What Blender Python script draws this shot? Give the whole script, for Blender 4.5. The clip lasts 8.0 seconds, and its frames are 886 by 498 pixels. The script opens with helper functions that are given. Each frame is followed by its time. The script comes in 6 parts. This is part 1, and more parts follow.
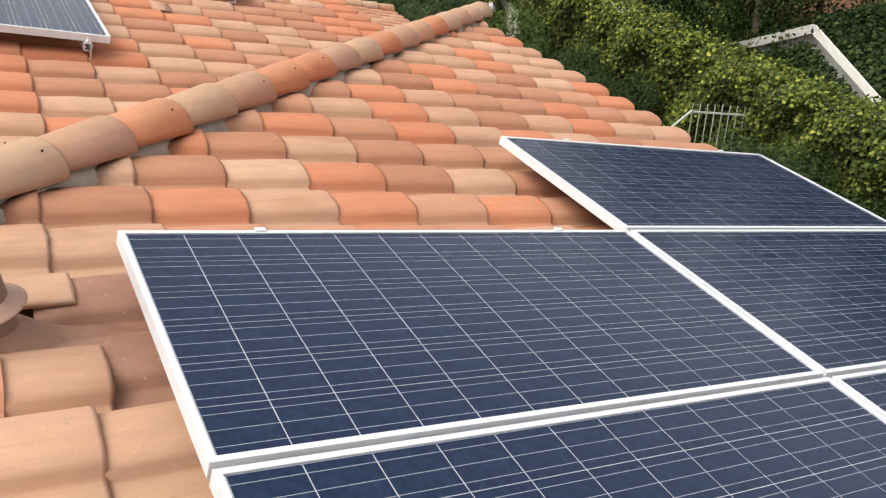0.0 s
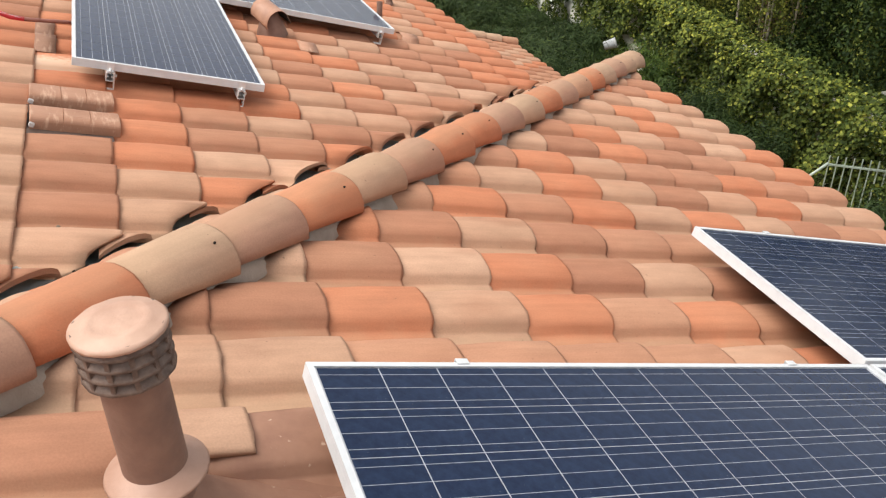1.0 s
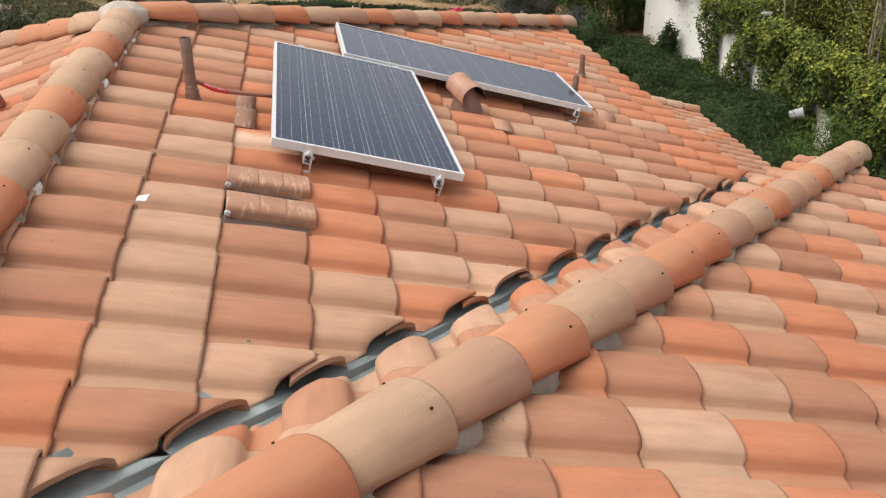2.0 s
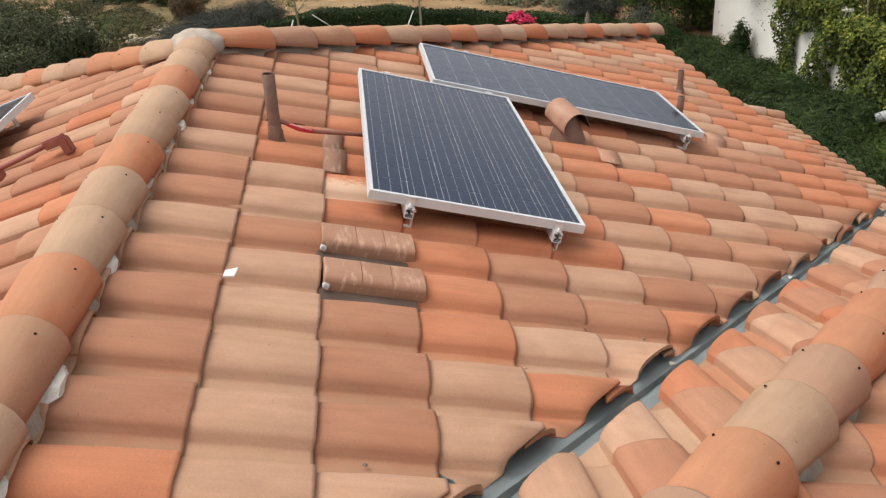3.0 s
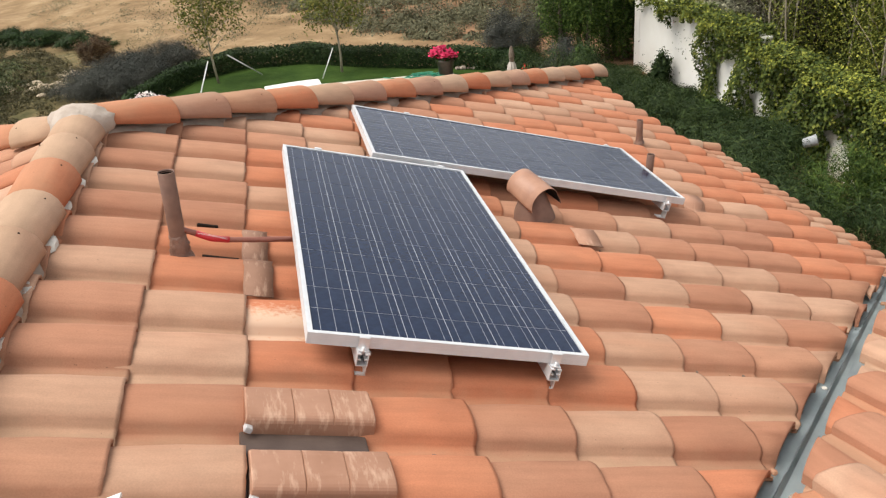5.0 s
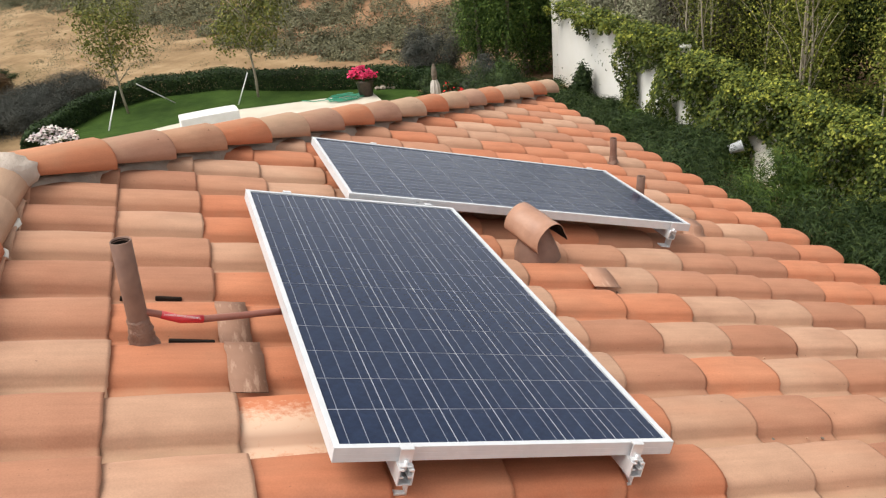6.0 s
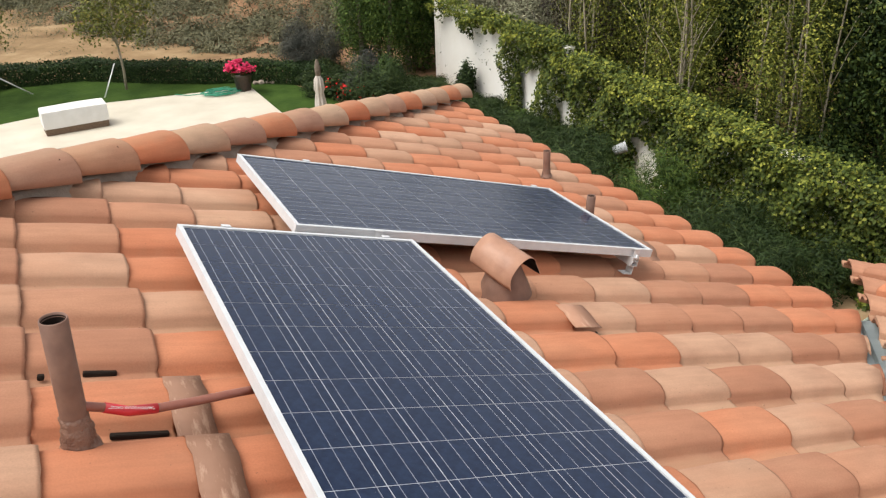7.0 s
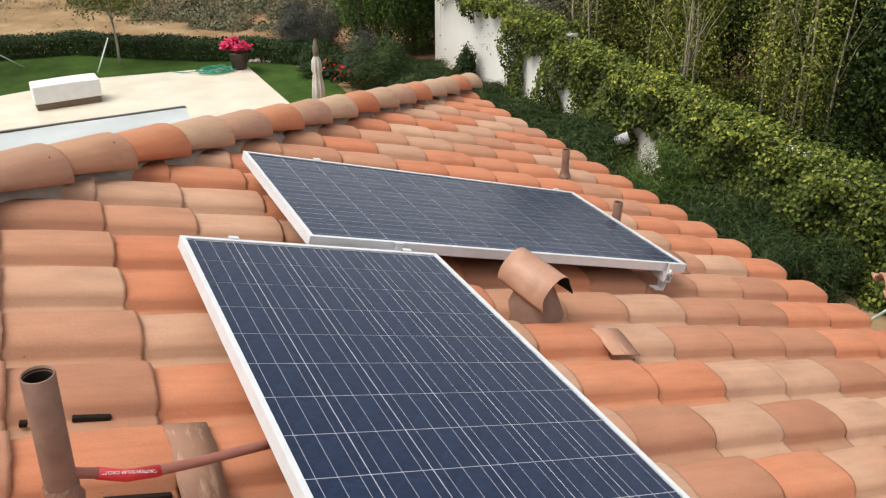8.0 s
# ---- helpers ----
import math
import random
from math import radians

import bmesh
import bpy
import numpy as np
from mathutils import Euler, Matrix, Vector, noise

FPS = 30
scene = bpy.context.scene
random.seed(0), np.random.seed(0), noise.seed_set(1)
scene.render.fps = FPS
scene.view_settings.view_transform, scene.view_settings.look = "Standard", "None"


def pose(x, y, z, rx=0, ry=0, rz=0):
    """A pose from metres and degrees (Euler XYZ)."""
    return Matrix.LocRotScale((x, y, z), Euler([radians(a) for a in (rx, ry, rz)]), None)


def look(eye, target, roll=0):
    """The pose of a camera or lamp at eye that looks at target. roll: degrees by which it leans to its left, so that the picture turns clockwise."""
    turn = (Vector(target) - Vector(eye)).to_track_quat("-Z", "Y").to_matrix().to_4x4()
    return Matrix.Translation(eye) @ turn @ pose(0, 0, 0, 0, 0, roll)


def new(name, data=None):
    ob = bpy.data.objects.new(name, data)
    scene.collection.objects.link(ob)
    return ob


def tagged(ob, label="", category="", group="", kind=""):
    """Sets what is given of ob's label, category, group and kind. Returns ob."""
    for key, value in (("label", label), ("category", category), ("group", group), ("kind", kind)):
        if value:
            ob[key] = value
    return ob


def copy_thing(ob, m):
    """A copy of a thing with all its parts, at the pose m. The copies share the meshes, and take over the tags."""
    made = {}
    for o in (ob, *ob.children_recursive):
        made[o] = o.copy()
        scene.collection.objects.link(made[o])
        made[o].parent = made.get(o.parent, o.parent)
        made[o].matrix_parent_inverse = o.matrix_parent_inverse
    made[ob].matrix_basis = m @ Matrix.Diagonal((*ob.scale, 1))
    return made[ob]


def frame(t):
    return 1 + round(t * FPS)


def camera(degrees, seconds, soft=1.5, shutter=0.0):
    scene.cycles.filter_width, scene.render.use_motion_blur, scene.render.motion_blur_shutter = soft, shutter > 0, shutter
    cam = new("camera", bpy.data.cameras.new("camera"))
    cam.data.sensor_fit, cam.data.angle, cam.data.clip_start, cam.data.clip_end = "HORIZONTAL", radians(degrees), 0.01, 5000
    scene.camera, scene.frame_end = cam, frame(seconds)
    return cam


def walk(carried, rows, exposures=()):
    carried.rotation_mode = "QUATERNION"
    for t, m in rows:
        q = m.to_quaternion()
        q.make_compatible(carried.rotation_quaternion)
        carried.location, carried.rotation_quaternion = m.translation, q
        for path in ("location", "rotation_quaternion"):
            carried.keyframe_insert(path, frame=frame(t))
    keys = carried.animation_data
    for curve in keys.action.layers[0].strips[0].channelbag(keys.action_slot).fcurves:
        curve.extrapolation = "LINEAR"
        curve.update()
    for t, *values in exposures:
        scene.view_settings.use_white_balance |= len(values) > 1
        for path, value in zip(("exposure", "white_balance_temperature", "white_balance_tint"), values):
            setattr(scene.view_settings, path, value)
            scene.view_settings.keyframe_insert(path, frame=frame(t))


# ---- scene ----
cam = camera(55.1, 8.0, soft=1.25)
PATH = [
    (0, (0.431, -5.234, 1.355), (1.195, -3.742, 0.263), -1.34),
    (0.5, (0.398, -4.885, 1.366), (1.018, -3.305, 0.308), -2.48),
    (1, (0.320, -4.599, 1.387), (0.901, -2.994, 0.344), -1.18),
    (1.5, (0.275, -4.315, 1.361), (0.706, -2.625, 0.382), -0.40),
    (1.7, (0.261, -4.183, 1.385), (0.594, -2.452, 0.441), -0.55),
    (2.8, (0.055, -3.500, 1.458), (0.229, -1.737, 0.530), -4.34),
    (3, (0.038, -3.360, 1.439), (0.173, -1.593, 0.512), -4.37),
    (3.5, (0.026, -3.048, 1.425), (0.022, -1.256, 0.538), -4.18),
    (4, (-0.012, -2.783, 1.444), (0.092, -0.992, 0.561), -4.16),
    (4.5, (0.040, -2.564, 1.434), (0.258, -0.776, 0.565), -4.39),
    (5, (0.042, -2.376, 1.393), (0.352, -0.606, 0.517), -4.73),
    (5.2, (-0.007, -2.245, 1.396), (0.375, -0.490, 0.518), -3.79),
    (6.3, (-0.208, -1.515, 1.269), (0.337, 0.215, 0.424), -5.42),
    (6.5, (-0.252, -1.415, 1.278), (0.344, 0.298, 0.434), -4.65),
    (7, (-0.343, -1.077, 1.280), (0.423, 0.546, 0.398), -1.92),
    (7.3, (-0.338, -0.915, 1.274), (0.497, 0.664, 0.375), -1.08),
    (7.5, (-0.325, -0.838, 1.276), (0.509, 0.738, 0.368), -0.96),
    (8, (-0.320, -0.714, 1.260), (0.456, 0.884, 0.341), -0.26),
]
walk(cam, [(t, look(eye, target, roll)) for t, eye, target, roll in PATH],
     exposures=[(0.0, 0.8), (0.5, 0.65), (1.0, 0.72), (1.5, 0.68), (3.0, 0.42), (3.5, 0.52), (4.5, 0.57), (5.0, 0.63), (6.5, 0.66), (7.0, 0.62), (8.0, 0.61)])

# ---- light ----
world = bpy.data.worlds.new("sky")
scene.world = world
world.use_nodes = True
wn, wl = world.node_tree.nodes, world.node_tree.links
sky = wn.new("ShaderNodeTexSky")
sky.sky_type, sky.sun_disc = "NISHITA", False
sky.sun_elevation, sky.sun_rotation = radians(63), radians(277)
sky.air_density, sky.dust_density, sky.ozone_density = 1.0, 2.0, 1.5
veil = wn.new("ShaderNodeHueSaturation")
veil.inputs["Saturation"].default_value = 0.10
wl.new(sky.outputs[0], veil.inputs["Color"])
wl.new(veil.outputs[0], wn["Background"].inputs[0])
wn["Background"].inputs[1].default_value = 0.14
sun_data = bpy.data.lights.new("sun", "SUN")
sun_data.energy, sun_data.angle, sun_data.color = 1.9, radians(46), (1.0, 0.93, 0.84)
sun = new("sun", sun_data)
sun.matrix_world = look((-6.8, 0.8, 13.4), (0, 0, 0))


# ---- materials ----
class Mat:
    """A node material with a principled shader."""

    def __init__(self, name, rough=0.8, metal=0.0, spec=0.5):
        self.m = bpy.data.materials.new(name)
        self.m.use_nodes = True
        self.n, self.l = self.m.node_tree.nodes, self.m.node_tree.links
        self.b = self.n["Principled BSDF"]
        self.b.inputs["Roughness"].default_value = rough
        self.b.inputs["Metallic"].default_value = metal
        self.b.inputs["Specular IOR Level"].default_value = spec
        self.coords = self.n.new("ShaderNodeTexCoord")

    def noise(self, scale, detail=4.0, rough=0.55, space="Object", stretch=None):
        node = self.n.new("ShaderNodeTexNoise")
        node.inputs["Scale"].default_value, node.inputs["Detail"].default_value = scale, detail
        node.inputs["Roughness"].default_value = rough
        out = self.coords.outputs[space]
        if stretch:
            mapping = self.n.new("ShaderNodeMapping")
            mapping.inputs["Scale"].default_value = stretch
            self.l.new(out, mapping.inputs[0])
            out = mapping.outputs[0]
        self.l.new(out, node.inputs["Vector"])
        return node.outputs[0]

    def ramp(self, src, stops, mode="LINEAR"):
        node = self.n.new("ShaderNodeValToRGB")
        node.color_ramp.interpolation = mode
        el = node.color_ramp.elements
        while len(el) < len(stops):
            el.new(0.5)
        for e, (p, c) in zip(el, stops):
            e.position = p
            e.color = (*c, 1) if len(c) == 3 else c
        self.l.new(src, node.inputs[0])
        return node.outputs[0]

    def mix(self, fac, a, b, mode="MIX"):
        node = self.n.new("ShaderNodeMix")
        node.data_type, node.blend_type = "RGBA", mode
        for sock, v in ((node.inputs[0], fac), (node.inputs[6], a), (node.inputs[7], b)):
            if isinstance(v, (int, float)):
                sock.default_value = v
            elif isinstance(v, tuple):
                sock.default_value = (*v, 1)
            else:
                self.l.new(v, sock)
        return node.outputs[2]

    def math(self, op, a, b=0.0, c=0.0):
        node = self.n.new("ShaderNodeMath")
        node.operation = op
        for sock, v in zip(node.inputs, (a, b, c)):
            if isinstance(v, (int, float)):
                sock.default_value = v
            else:
                self.l.new(v, sock)
        return node.outputs[0]

    def rand(self):
        return self.n.new("ShaderNodeObjectInfo").outputs["Random"]

    def island(self):
        return self.n.new("ShaderNodeNewGeometry").outputs["Random Per Island"]

    def axes(self, space="Object"):
        node = self.n.new("ShaderNodeSeparateXYZ")
        self.l.new(self.coords.outputs[space], node.inputs[0])
        return node.outputs

    def color(self, src):
        if isinstance(src, tuple):
            self.b.inputs["Base Color"].default_value = (*src, 1)
        else:
            self.l.new(src, self.b.inputs["Base Color"])
        return self

    def rough(self, src):
        self.l.new(src, self.b.inputs["Roughness"])
        return self

    def bump(self, src, strength=0.3, dist=0.01):
        node = self.n.new("ShaderNodeBump")
        node.inputs["Strength"].default_value, node.inputs["Distance"].default_value = strength, dist
        self.l.new(src, node.inputs["Height"])
        self.l.new(node.outputs[0], self.b.inputs["Normal"])
        return self


def plain(name, a, b, scale=8.0, rough=0.8, metal=0.0, bump=0.2, dist=0.005, spec=0.5):
    """A surface of two near tones with grain."""
    m = Mat(name, rough, metal, spec)
    m.color(m.ramp(m.noise(scale, 5), [(0.3, a), (0.7, b)]))
    if bump:
        m.bump(m.noise(scale * 6, 4), bump, dist)
    return m.m


def tile_material(name, low, high, dust=0.25):
    """Fired clay in one family of tones, each tile with a tone and clouding of its own."""
    m = Mat(name, 0.88, 0.0, 0.2)
    r = m.rand()
    tone = m.mix(r, low, high)
    mapping = m.n.new("ShaderNodeMapping")
    m.l.new(m.coords.outputs["Object"], mapping.inputs[0])
    comb = m.n.new("ShaderNodeCombineXYZ")
    for i, k in enumerate((37.0, 91.0, 13.0)):
        m.l.new(m.math("MULTIPLY", r, k), comb.inputs[i])
    m.l.new(comb.outputs[0], mapping.inputs["Location"])

    def clouds(scale, detail, stretch=(1, 1, 1)):
        node = m.n.new("ShaderNodeTexNoise")
        node.inputs["Scale"].default_value, node.inputs["Detail"].default_value = scale, detail
        wide = m.n.new("ShaderNodeMapping")
        wide.inputs["Scale"].default_value = stretch
        m.l.new(mapping.outputs[0], wide.inputs[0])
        m.l.new(wide.outputs[0], node.inputs["Vector"])
        return node.outputs[0]

    big, mid, fine = clouds(3.2, 2), clouds(16, 5, (0.5, 1, 1)), clouds(190, 3)
    col = m.mix(m.math("MULTIPLY", m.ramp(big, [(0.40, (0, 0, 0)), (0.72, (1, 1, 1))]), dust), tone, (0.52, 0.33, 0.21))
    col = m.mix(m.math("MULTIPLY", m.ramp(clouds(5.0, 4, (0.6, 1, 1)), [(0.56, (0, 0, 0)), (0.75, (1, 1, 1))]), 0.30), col, (0.24, 0.115, 0.075))
    col = m.mix(0.40, col, m.ramp(mid, [(0.25, (0.72, 0.70, 0.69)), (0.75, (1.12, 1.12, 1.12))]), "MULTIPLY")
    col = m.mix(0.30, col, m.ramp(fine, [(0.3, (0.72, 0.72, 0.72)), (0.7, (1.15, 1.15, 1.15))]), "MULTIPLY")
    # warmer flashing from the kiln in broad bands
    col = m.mix(m.math("MULTIPLY", m.ramp(clouds(3.6, 3, (0.35, 1, 1)), [(0.50, (0, 0, 0)), (0.68, (1, 1, 1))]), 0.34), col, (0.45, 0.205, 0.118))
    # drag lines left along the tile by the extruder
    lines = clouds(42, 3, (0.05, 1, 1))
    col = m.mix(0.30, col, m.ramp(lines, [(0.3, (0.78, 0.77, 0.76)), (0.7, (1.12, 1.12, 1.12))]), "MULTIPLY")
    # pale dust that rain leaves in the pans
    pan = m.ramp(m.math("ADD", m.axes()[1], m.math("MULTIPLY", m.math("SUBTRACT", clouds(9, 4), 0.5), 0.10)), [(0.05, (1, 1, 1)), (0.10, (0, 0, 0))])
    col = m.mix(m.math("MULTIPLY", pan, 0.30), col, (0.42, 0.30, 0.19))
    pits = m.ramp(clouds(60, 2), [(0.74, (0, 0, 0)), (0.78, (1, 1, 1))])
    col = m.mix(m.math("MULTIPLY", pits, 0.5), col, (0.13, 0.08, 0.055))
    m.color(col).bump(m.math("ADD", mid, m.math("MULTIPLY", fine, 0.35)), 0.25, 0.003)
    return m.m


M_ORANGE = tile_material("orange_clay", (0.48, 0.178, 0.093), (0.548, 0.220, 0.118), 0.15)
M_TAN = tile_material("tan_clay", (0.465, 0.272, 0.178), (0.545, 0.338, 0.230), 0.12)
M_BROWN = tile_material("brown_clay", (0.380, 0.176, 0.107), (0.45, 0.222, 0.138), 0.15)
M_ROSE = tile_material("rose_clay", (0.43, 0.215, 0.132), (0.49, 0.258, 0.162), 0.15)
CLAY = {"o": M_ORANGE, "t": M_TAN, "b": M_BROWN, "r": M_ROSE}
M_LIME = plain("pale_lime_mortar", (0.56, 0.52, 0.46), (0.68, 0.64, 0.58), 14, 0.9, bump=0.5, dist=0.01)
M_DECK = plain("underlayment", (0.03, 0.028, 0.026), (0.05, 0.045, 0.04), 6)
M_MORTAR = plain("mortar", (0.29, 0.235, 0.19), (0.42, 0.35, 0.29), 9, 0.9, bump=0.5, dist=0.01)
M_FLASH = plain("galvanised_flashing", (0.42, 0.48, 0.49), (0.55, 0.61, 0.61), 5, 0.45, 0.3, 0.1)
M_ALU = plain("anodised_aluminium", (0.60, 0.62, 0.64), (0.68, 0.70, 0.72), 20, 0.45, 0.12, 0.05)
M_BRACKET = plain("bare_aluminium", (0.66, 0.67, 0.68), (0.78, 0.79, 0.80), 30, 0.35, 0.35, 0.1)
M_PAINT = plain("brown_roof_paint", (0.17, 0.095, 0.07), (0.25, 0.145, 0.105), 14, 0.6, bump=0.3)
M_STUCCO = plain("cream_stucco", (0.58, 0.47, 0.29), (0.66, 0.55, 0.36), 3, 0.9, bump=0.5)
M_WALL = plain("white_garden_wall", (0.80, 0.77, 0.70), (0.88, 0.86, 0.81), 0.8, 0.9, bump=0.4)
# near-black that puts the shade inside holes and gaps into colour
M_DARK = plain("void_shade", (0.016, 0.012, 0.010), (0.032, 0.025, 0.02), 8, 0.95, spec=0.1)


def cell_material():
    m = Mat("solar_cell", 0.12, 0.0, 0.15)
    ax = m.axes()
    base = m.ramp(m.noise(28, 3, 0.7), [(0.3, (0.008, 0.015, 0.038)), (0.7, (0.017, 0.030, 0.068))])
    lines = None
    for c in (-0.052, 0.0, 0.052):
        near = m.math("LESS_THAN", m.math("ABSOLUTE", m.math("SUBTRACT", ax[1], c)), 0.0009)
        lines = near if lines is None else m.math("MAXIMUM", lines, near)
    col = m.mix(lines, base, (0.30, 0.32, 0.36))
    dust = m.ramp(m.noise(90, 2, 0.5), [(0.70, (0, 0, 0)), (0.78, (1, 1, 1))])
    col = m.mix(m.math("MULTIPLY", dust, 0.25), col, (0.4, 0.38, 0.35))
    m.color(col)
    m.rough(m.ramp(m.noise(9, 4), [(0.3, (0.10, 0.10, 0.10)), (0.7, (0.24, 0.24, 0.24))]))
    return m.m


M_CELL = cell_material()
M_SHEET = plain("laminate_backsheet", (0.46, 0.48, 0.52), (0.54, 0.56, 0.60), 30, 0.15, 0, 0)


def leaf_material(name, dark, light, yellow, rough=0.65):
    m = Mat(name, rough, 0.0, 0.18)
    col = m.ramp(m.island(), [(0.0, dark), (0.45, tuple((a + b) / 2 for a, b in zip(dark, light))), (0.8, light), (1.0, yellow)])
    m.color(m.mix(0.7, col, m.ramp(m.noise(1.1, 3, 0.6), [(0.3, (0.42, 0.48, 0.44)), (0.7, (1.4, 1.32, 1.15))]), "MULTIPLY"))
    m.b.inputs["Transmission Weight"].default_value = 0.0
    return m.m


M_IVY = leaf_material("ivy_leaves", (0.022, 0.040, 0.008), (0.105, 0.138, 0.024), (0.27, 0.285, 0.055))
# paler, yellower ivy: the light on the wall's crest is in its colour
M_IVY_LIT = leaf_material("ivy_lit_crest", (0.10, 0.125, 0.018), (0.24, 0.262, 0.040), (0.40, 0.40, 0.075))
M_TREE = leaf_material("laurel_leaves", (0.010, 0.023, 0.006), (0.040, 0.068, 0.013), (0.125, 0.150, 0.030))
M_CYPRESS = leaf_material("dark_conifer_needles", (0.026, 0.055, 0.012), (0.080, 0.135, 0.026), (0.16, 0.215, 0.045))
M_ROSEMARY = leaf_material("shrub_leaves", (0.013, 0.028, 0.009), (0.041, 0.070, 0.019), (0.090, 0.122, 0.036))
M_SAGE = leaf_material("grey_scrub_leaves", (0.095, 0.094, 0.058), (0.17, 0.165, 0.10), (0.24, 0.23, 0.14))
M_SCRUB = leaf_material("dark_scrub_leaves", (0.05, 0.045, 0.03), (0.09, 0.085, 0.05), (0.14, 0.12, 0.07))
M_HEDGE = leaf_material("hedge_leaves", (0.012, 0.028, 0.010), (0.035, 0.065, 0.018), (0.06, 0.10, 0.03))
M_YOUNG = leaf_material("young_tree_leaves", (0.07, 0.085, 0.018), (0.18, 0.19, 0.045), (0.28, 0.24, 0.065))
M_OLIVE = leaf_material("olive_bush_leaves", (0.04, 0.054, 0.02), (0.10, 0.115, 0.045), (0.17, 0.17, 0.075))
M_RUST = leaf_material("dry_brown_leaves", (0.06, 0.034, 0.018), (0.14, 0.085, 0.045), (0.24, 0.17, 0.10))
M_BARK = plain("bark", (0.10, 0.075, 0.055), (0.22, 0.18, 0.14), 12, 0.9, bump=0.6)
M_GRASS = plain("lawn_grass", (0.026, 0.056, 0.010), (0.054, 0.096, 0.018), 1.2, 0.95, bump=0.8, dist=0.03, spec=0.1)
M_PATIO = plain("cream_concrete", (0.53, 0.48, 0.385), (0.63, 0.585, 0.485), 0.9, 0.85, bump=0.2)


def ground_material():
    """Pale sand on the flat, russet earth on the hill, dull grass on the slope to the west."""
    m = Mat("dry_ground", 0.95, 0.0, 0.1)
    ax = m.axes()
    mid = m.noise(0.5, 6, 0.65)
    wander = m.math("MULTIPLY", m.math("SUBTRACT", m.noise(0.12, 4, 0.6), 0.5), 5.0)
    past = m.math("ADD", m.math("ADD", m.math("MULTIPLY", ax[0], 0.904), m.math("MULTIPLY", m.math("SUBTRACT", ax[1], 51.5), 0.426)), wander)
    sand = m.ramp(mid, [(0.3, (0.19, 0.122, 0.064)), (0.5, (0.285, 0.192, 0.103)), (0.72, (0.40, 0.29, 0.17))])
    # tufts of dead grass and trodden streaks
    sand = m.mix(m.math("MULTIPLY", m.ramp(m.noise(2.2, 5, 0.7, stretch=(0.45, 1, 1)), [(0.50, (0, 0, 0)), (0.68, (1, 1, 1))]), 0.55), sand, (0.22, 0.145, 0.075))
    earth = m.ramp(mid, [(0.3, (0.19, 0.105, 0.06)), (0.55, (0.29, 0.17, 0.095)), (0.75, (0.36, 0.23, 0.14))])
    grass = m.ramp(m.noise(0.9, 6, 0.7), [(0.32, (0.06, 0.06, 0.025)), (0.52, (0.13, 0.11, 0.05)), (0.72, (0.30, 0.22, 0.12))])
    col = m.mix(m.ramp(m.math("MULTIPLY", past, 0.1), [(0.0, (0, 0, 0)), (0.25, (1, 1, 1))]), sand, earth)
    west = m.math("SUBTRACT", m.math("MULTIPLY", m.math("ADD", ax[0], wander), -0.12), 0.6)
    near = m.ramp(m.math("MULTIPLY", m.math("ADD", ax[1], wander), 0.01), [(0.46, (1, 1, 1)), (0.51, (0, 0, 0))])
    col = m.mix(m.math("MULTIPLY", m.ramp(west, [(0.2, (0, 0, 0)), (0.6, (1, 1, 1))]), near), col, grass)
    m.color(col)
    m.bump(mid, 0.6, 0.2)
    return m.m


M_GROUND = ground_material()


# ---- mesh helpers ----
def mesh_from(name, verts, faces, material, smooth=False):
    me = bpy.data.meshes.new(name)
    me.from_pydata([tuple(v) for v in verts], [], [tuple(f) for f in faces])
    if material:
        me.materials.append(material)
    if smooth:
        me.polygons.foreach_set("use_smooth", [True] * len(me.polygons))
    me.update()
    return me


def part(name, bm, material, parent=None, label=""):
    """Links a bmesh as one mesh object under its thing."""
    me = bpy.data.meshes.new(name)
    bm.to_mesh(me)
    bm.free()
    me.materials.append(material)
    ob = new(name, me)
    ob.parent = parent
    return tagged(ob, label)


def thing(name, m, label, category, group="", kind=""):
    ob = new(name)
    ob.matrix_world = m
    ob.empty_display_size = 0.1
    return tagged(ob, label, category, group, kind)


def add_box(bm, c, s, bevel=0.0, m=None):
    got = bmesh.ops.create_cube(bm, size=1.0)
    for v in got["verts"]:
        v.co = Vector((v.co.x * s[0] + c[0], v.co.y * s[1] + c[1], v.co.z * s[2] + c[2]))
    if bevel:
        edges = list({e for v in got["verts"] for e in v.link_edges})
        res = bmesh.ops.bevel(bm, geom=edges, offset=bevel, segments=2, affect="EDGES")
        got["verts"] = list({v for f in res["faces"] for v in f.verts} | {v for v in got["verts"] if v.is_valid})
    if m:
        bmesh.ops.transform(bm, matrix=m, verts=[v for v in got["verts"] if v.is_valid])
    return bm


def box(c, s, bevel=0.0):
    return add_box(bmesh.new(), c, s, bevel)


def lathe(bm, profile, steps=24, m=None):
    """A turned shape from (radius, height) pairs."""
    rings = [[bm.verts.new((r * math.cos(2 * math.pi * i / steps), r * math.sin(2 * math.pi * i / steps), z)) for i in range(steps)] for r, z in profile]
    for a, b in zip(rings, rings[1:]):
        for i in range(steps):
            bm.faces.new((a[i], a[(i + 1) % steps], b[(i + 1) % steps], b[i]))
    verts = [v for ring in rings for v in ring]
    if m:
        bmesh.ops.transform(bm, matrix=m, verts=verts)
    for f in bm.faces:
        f.smooth = True
    return bm


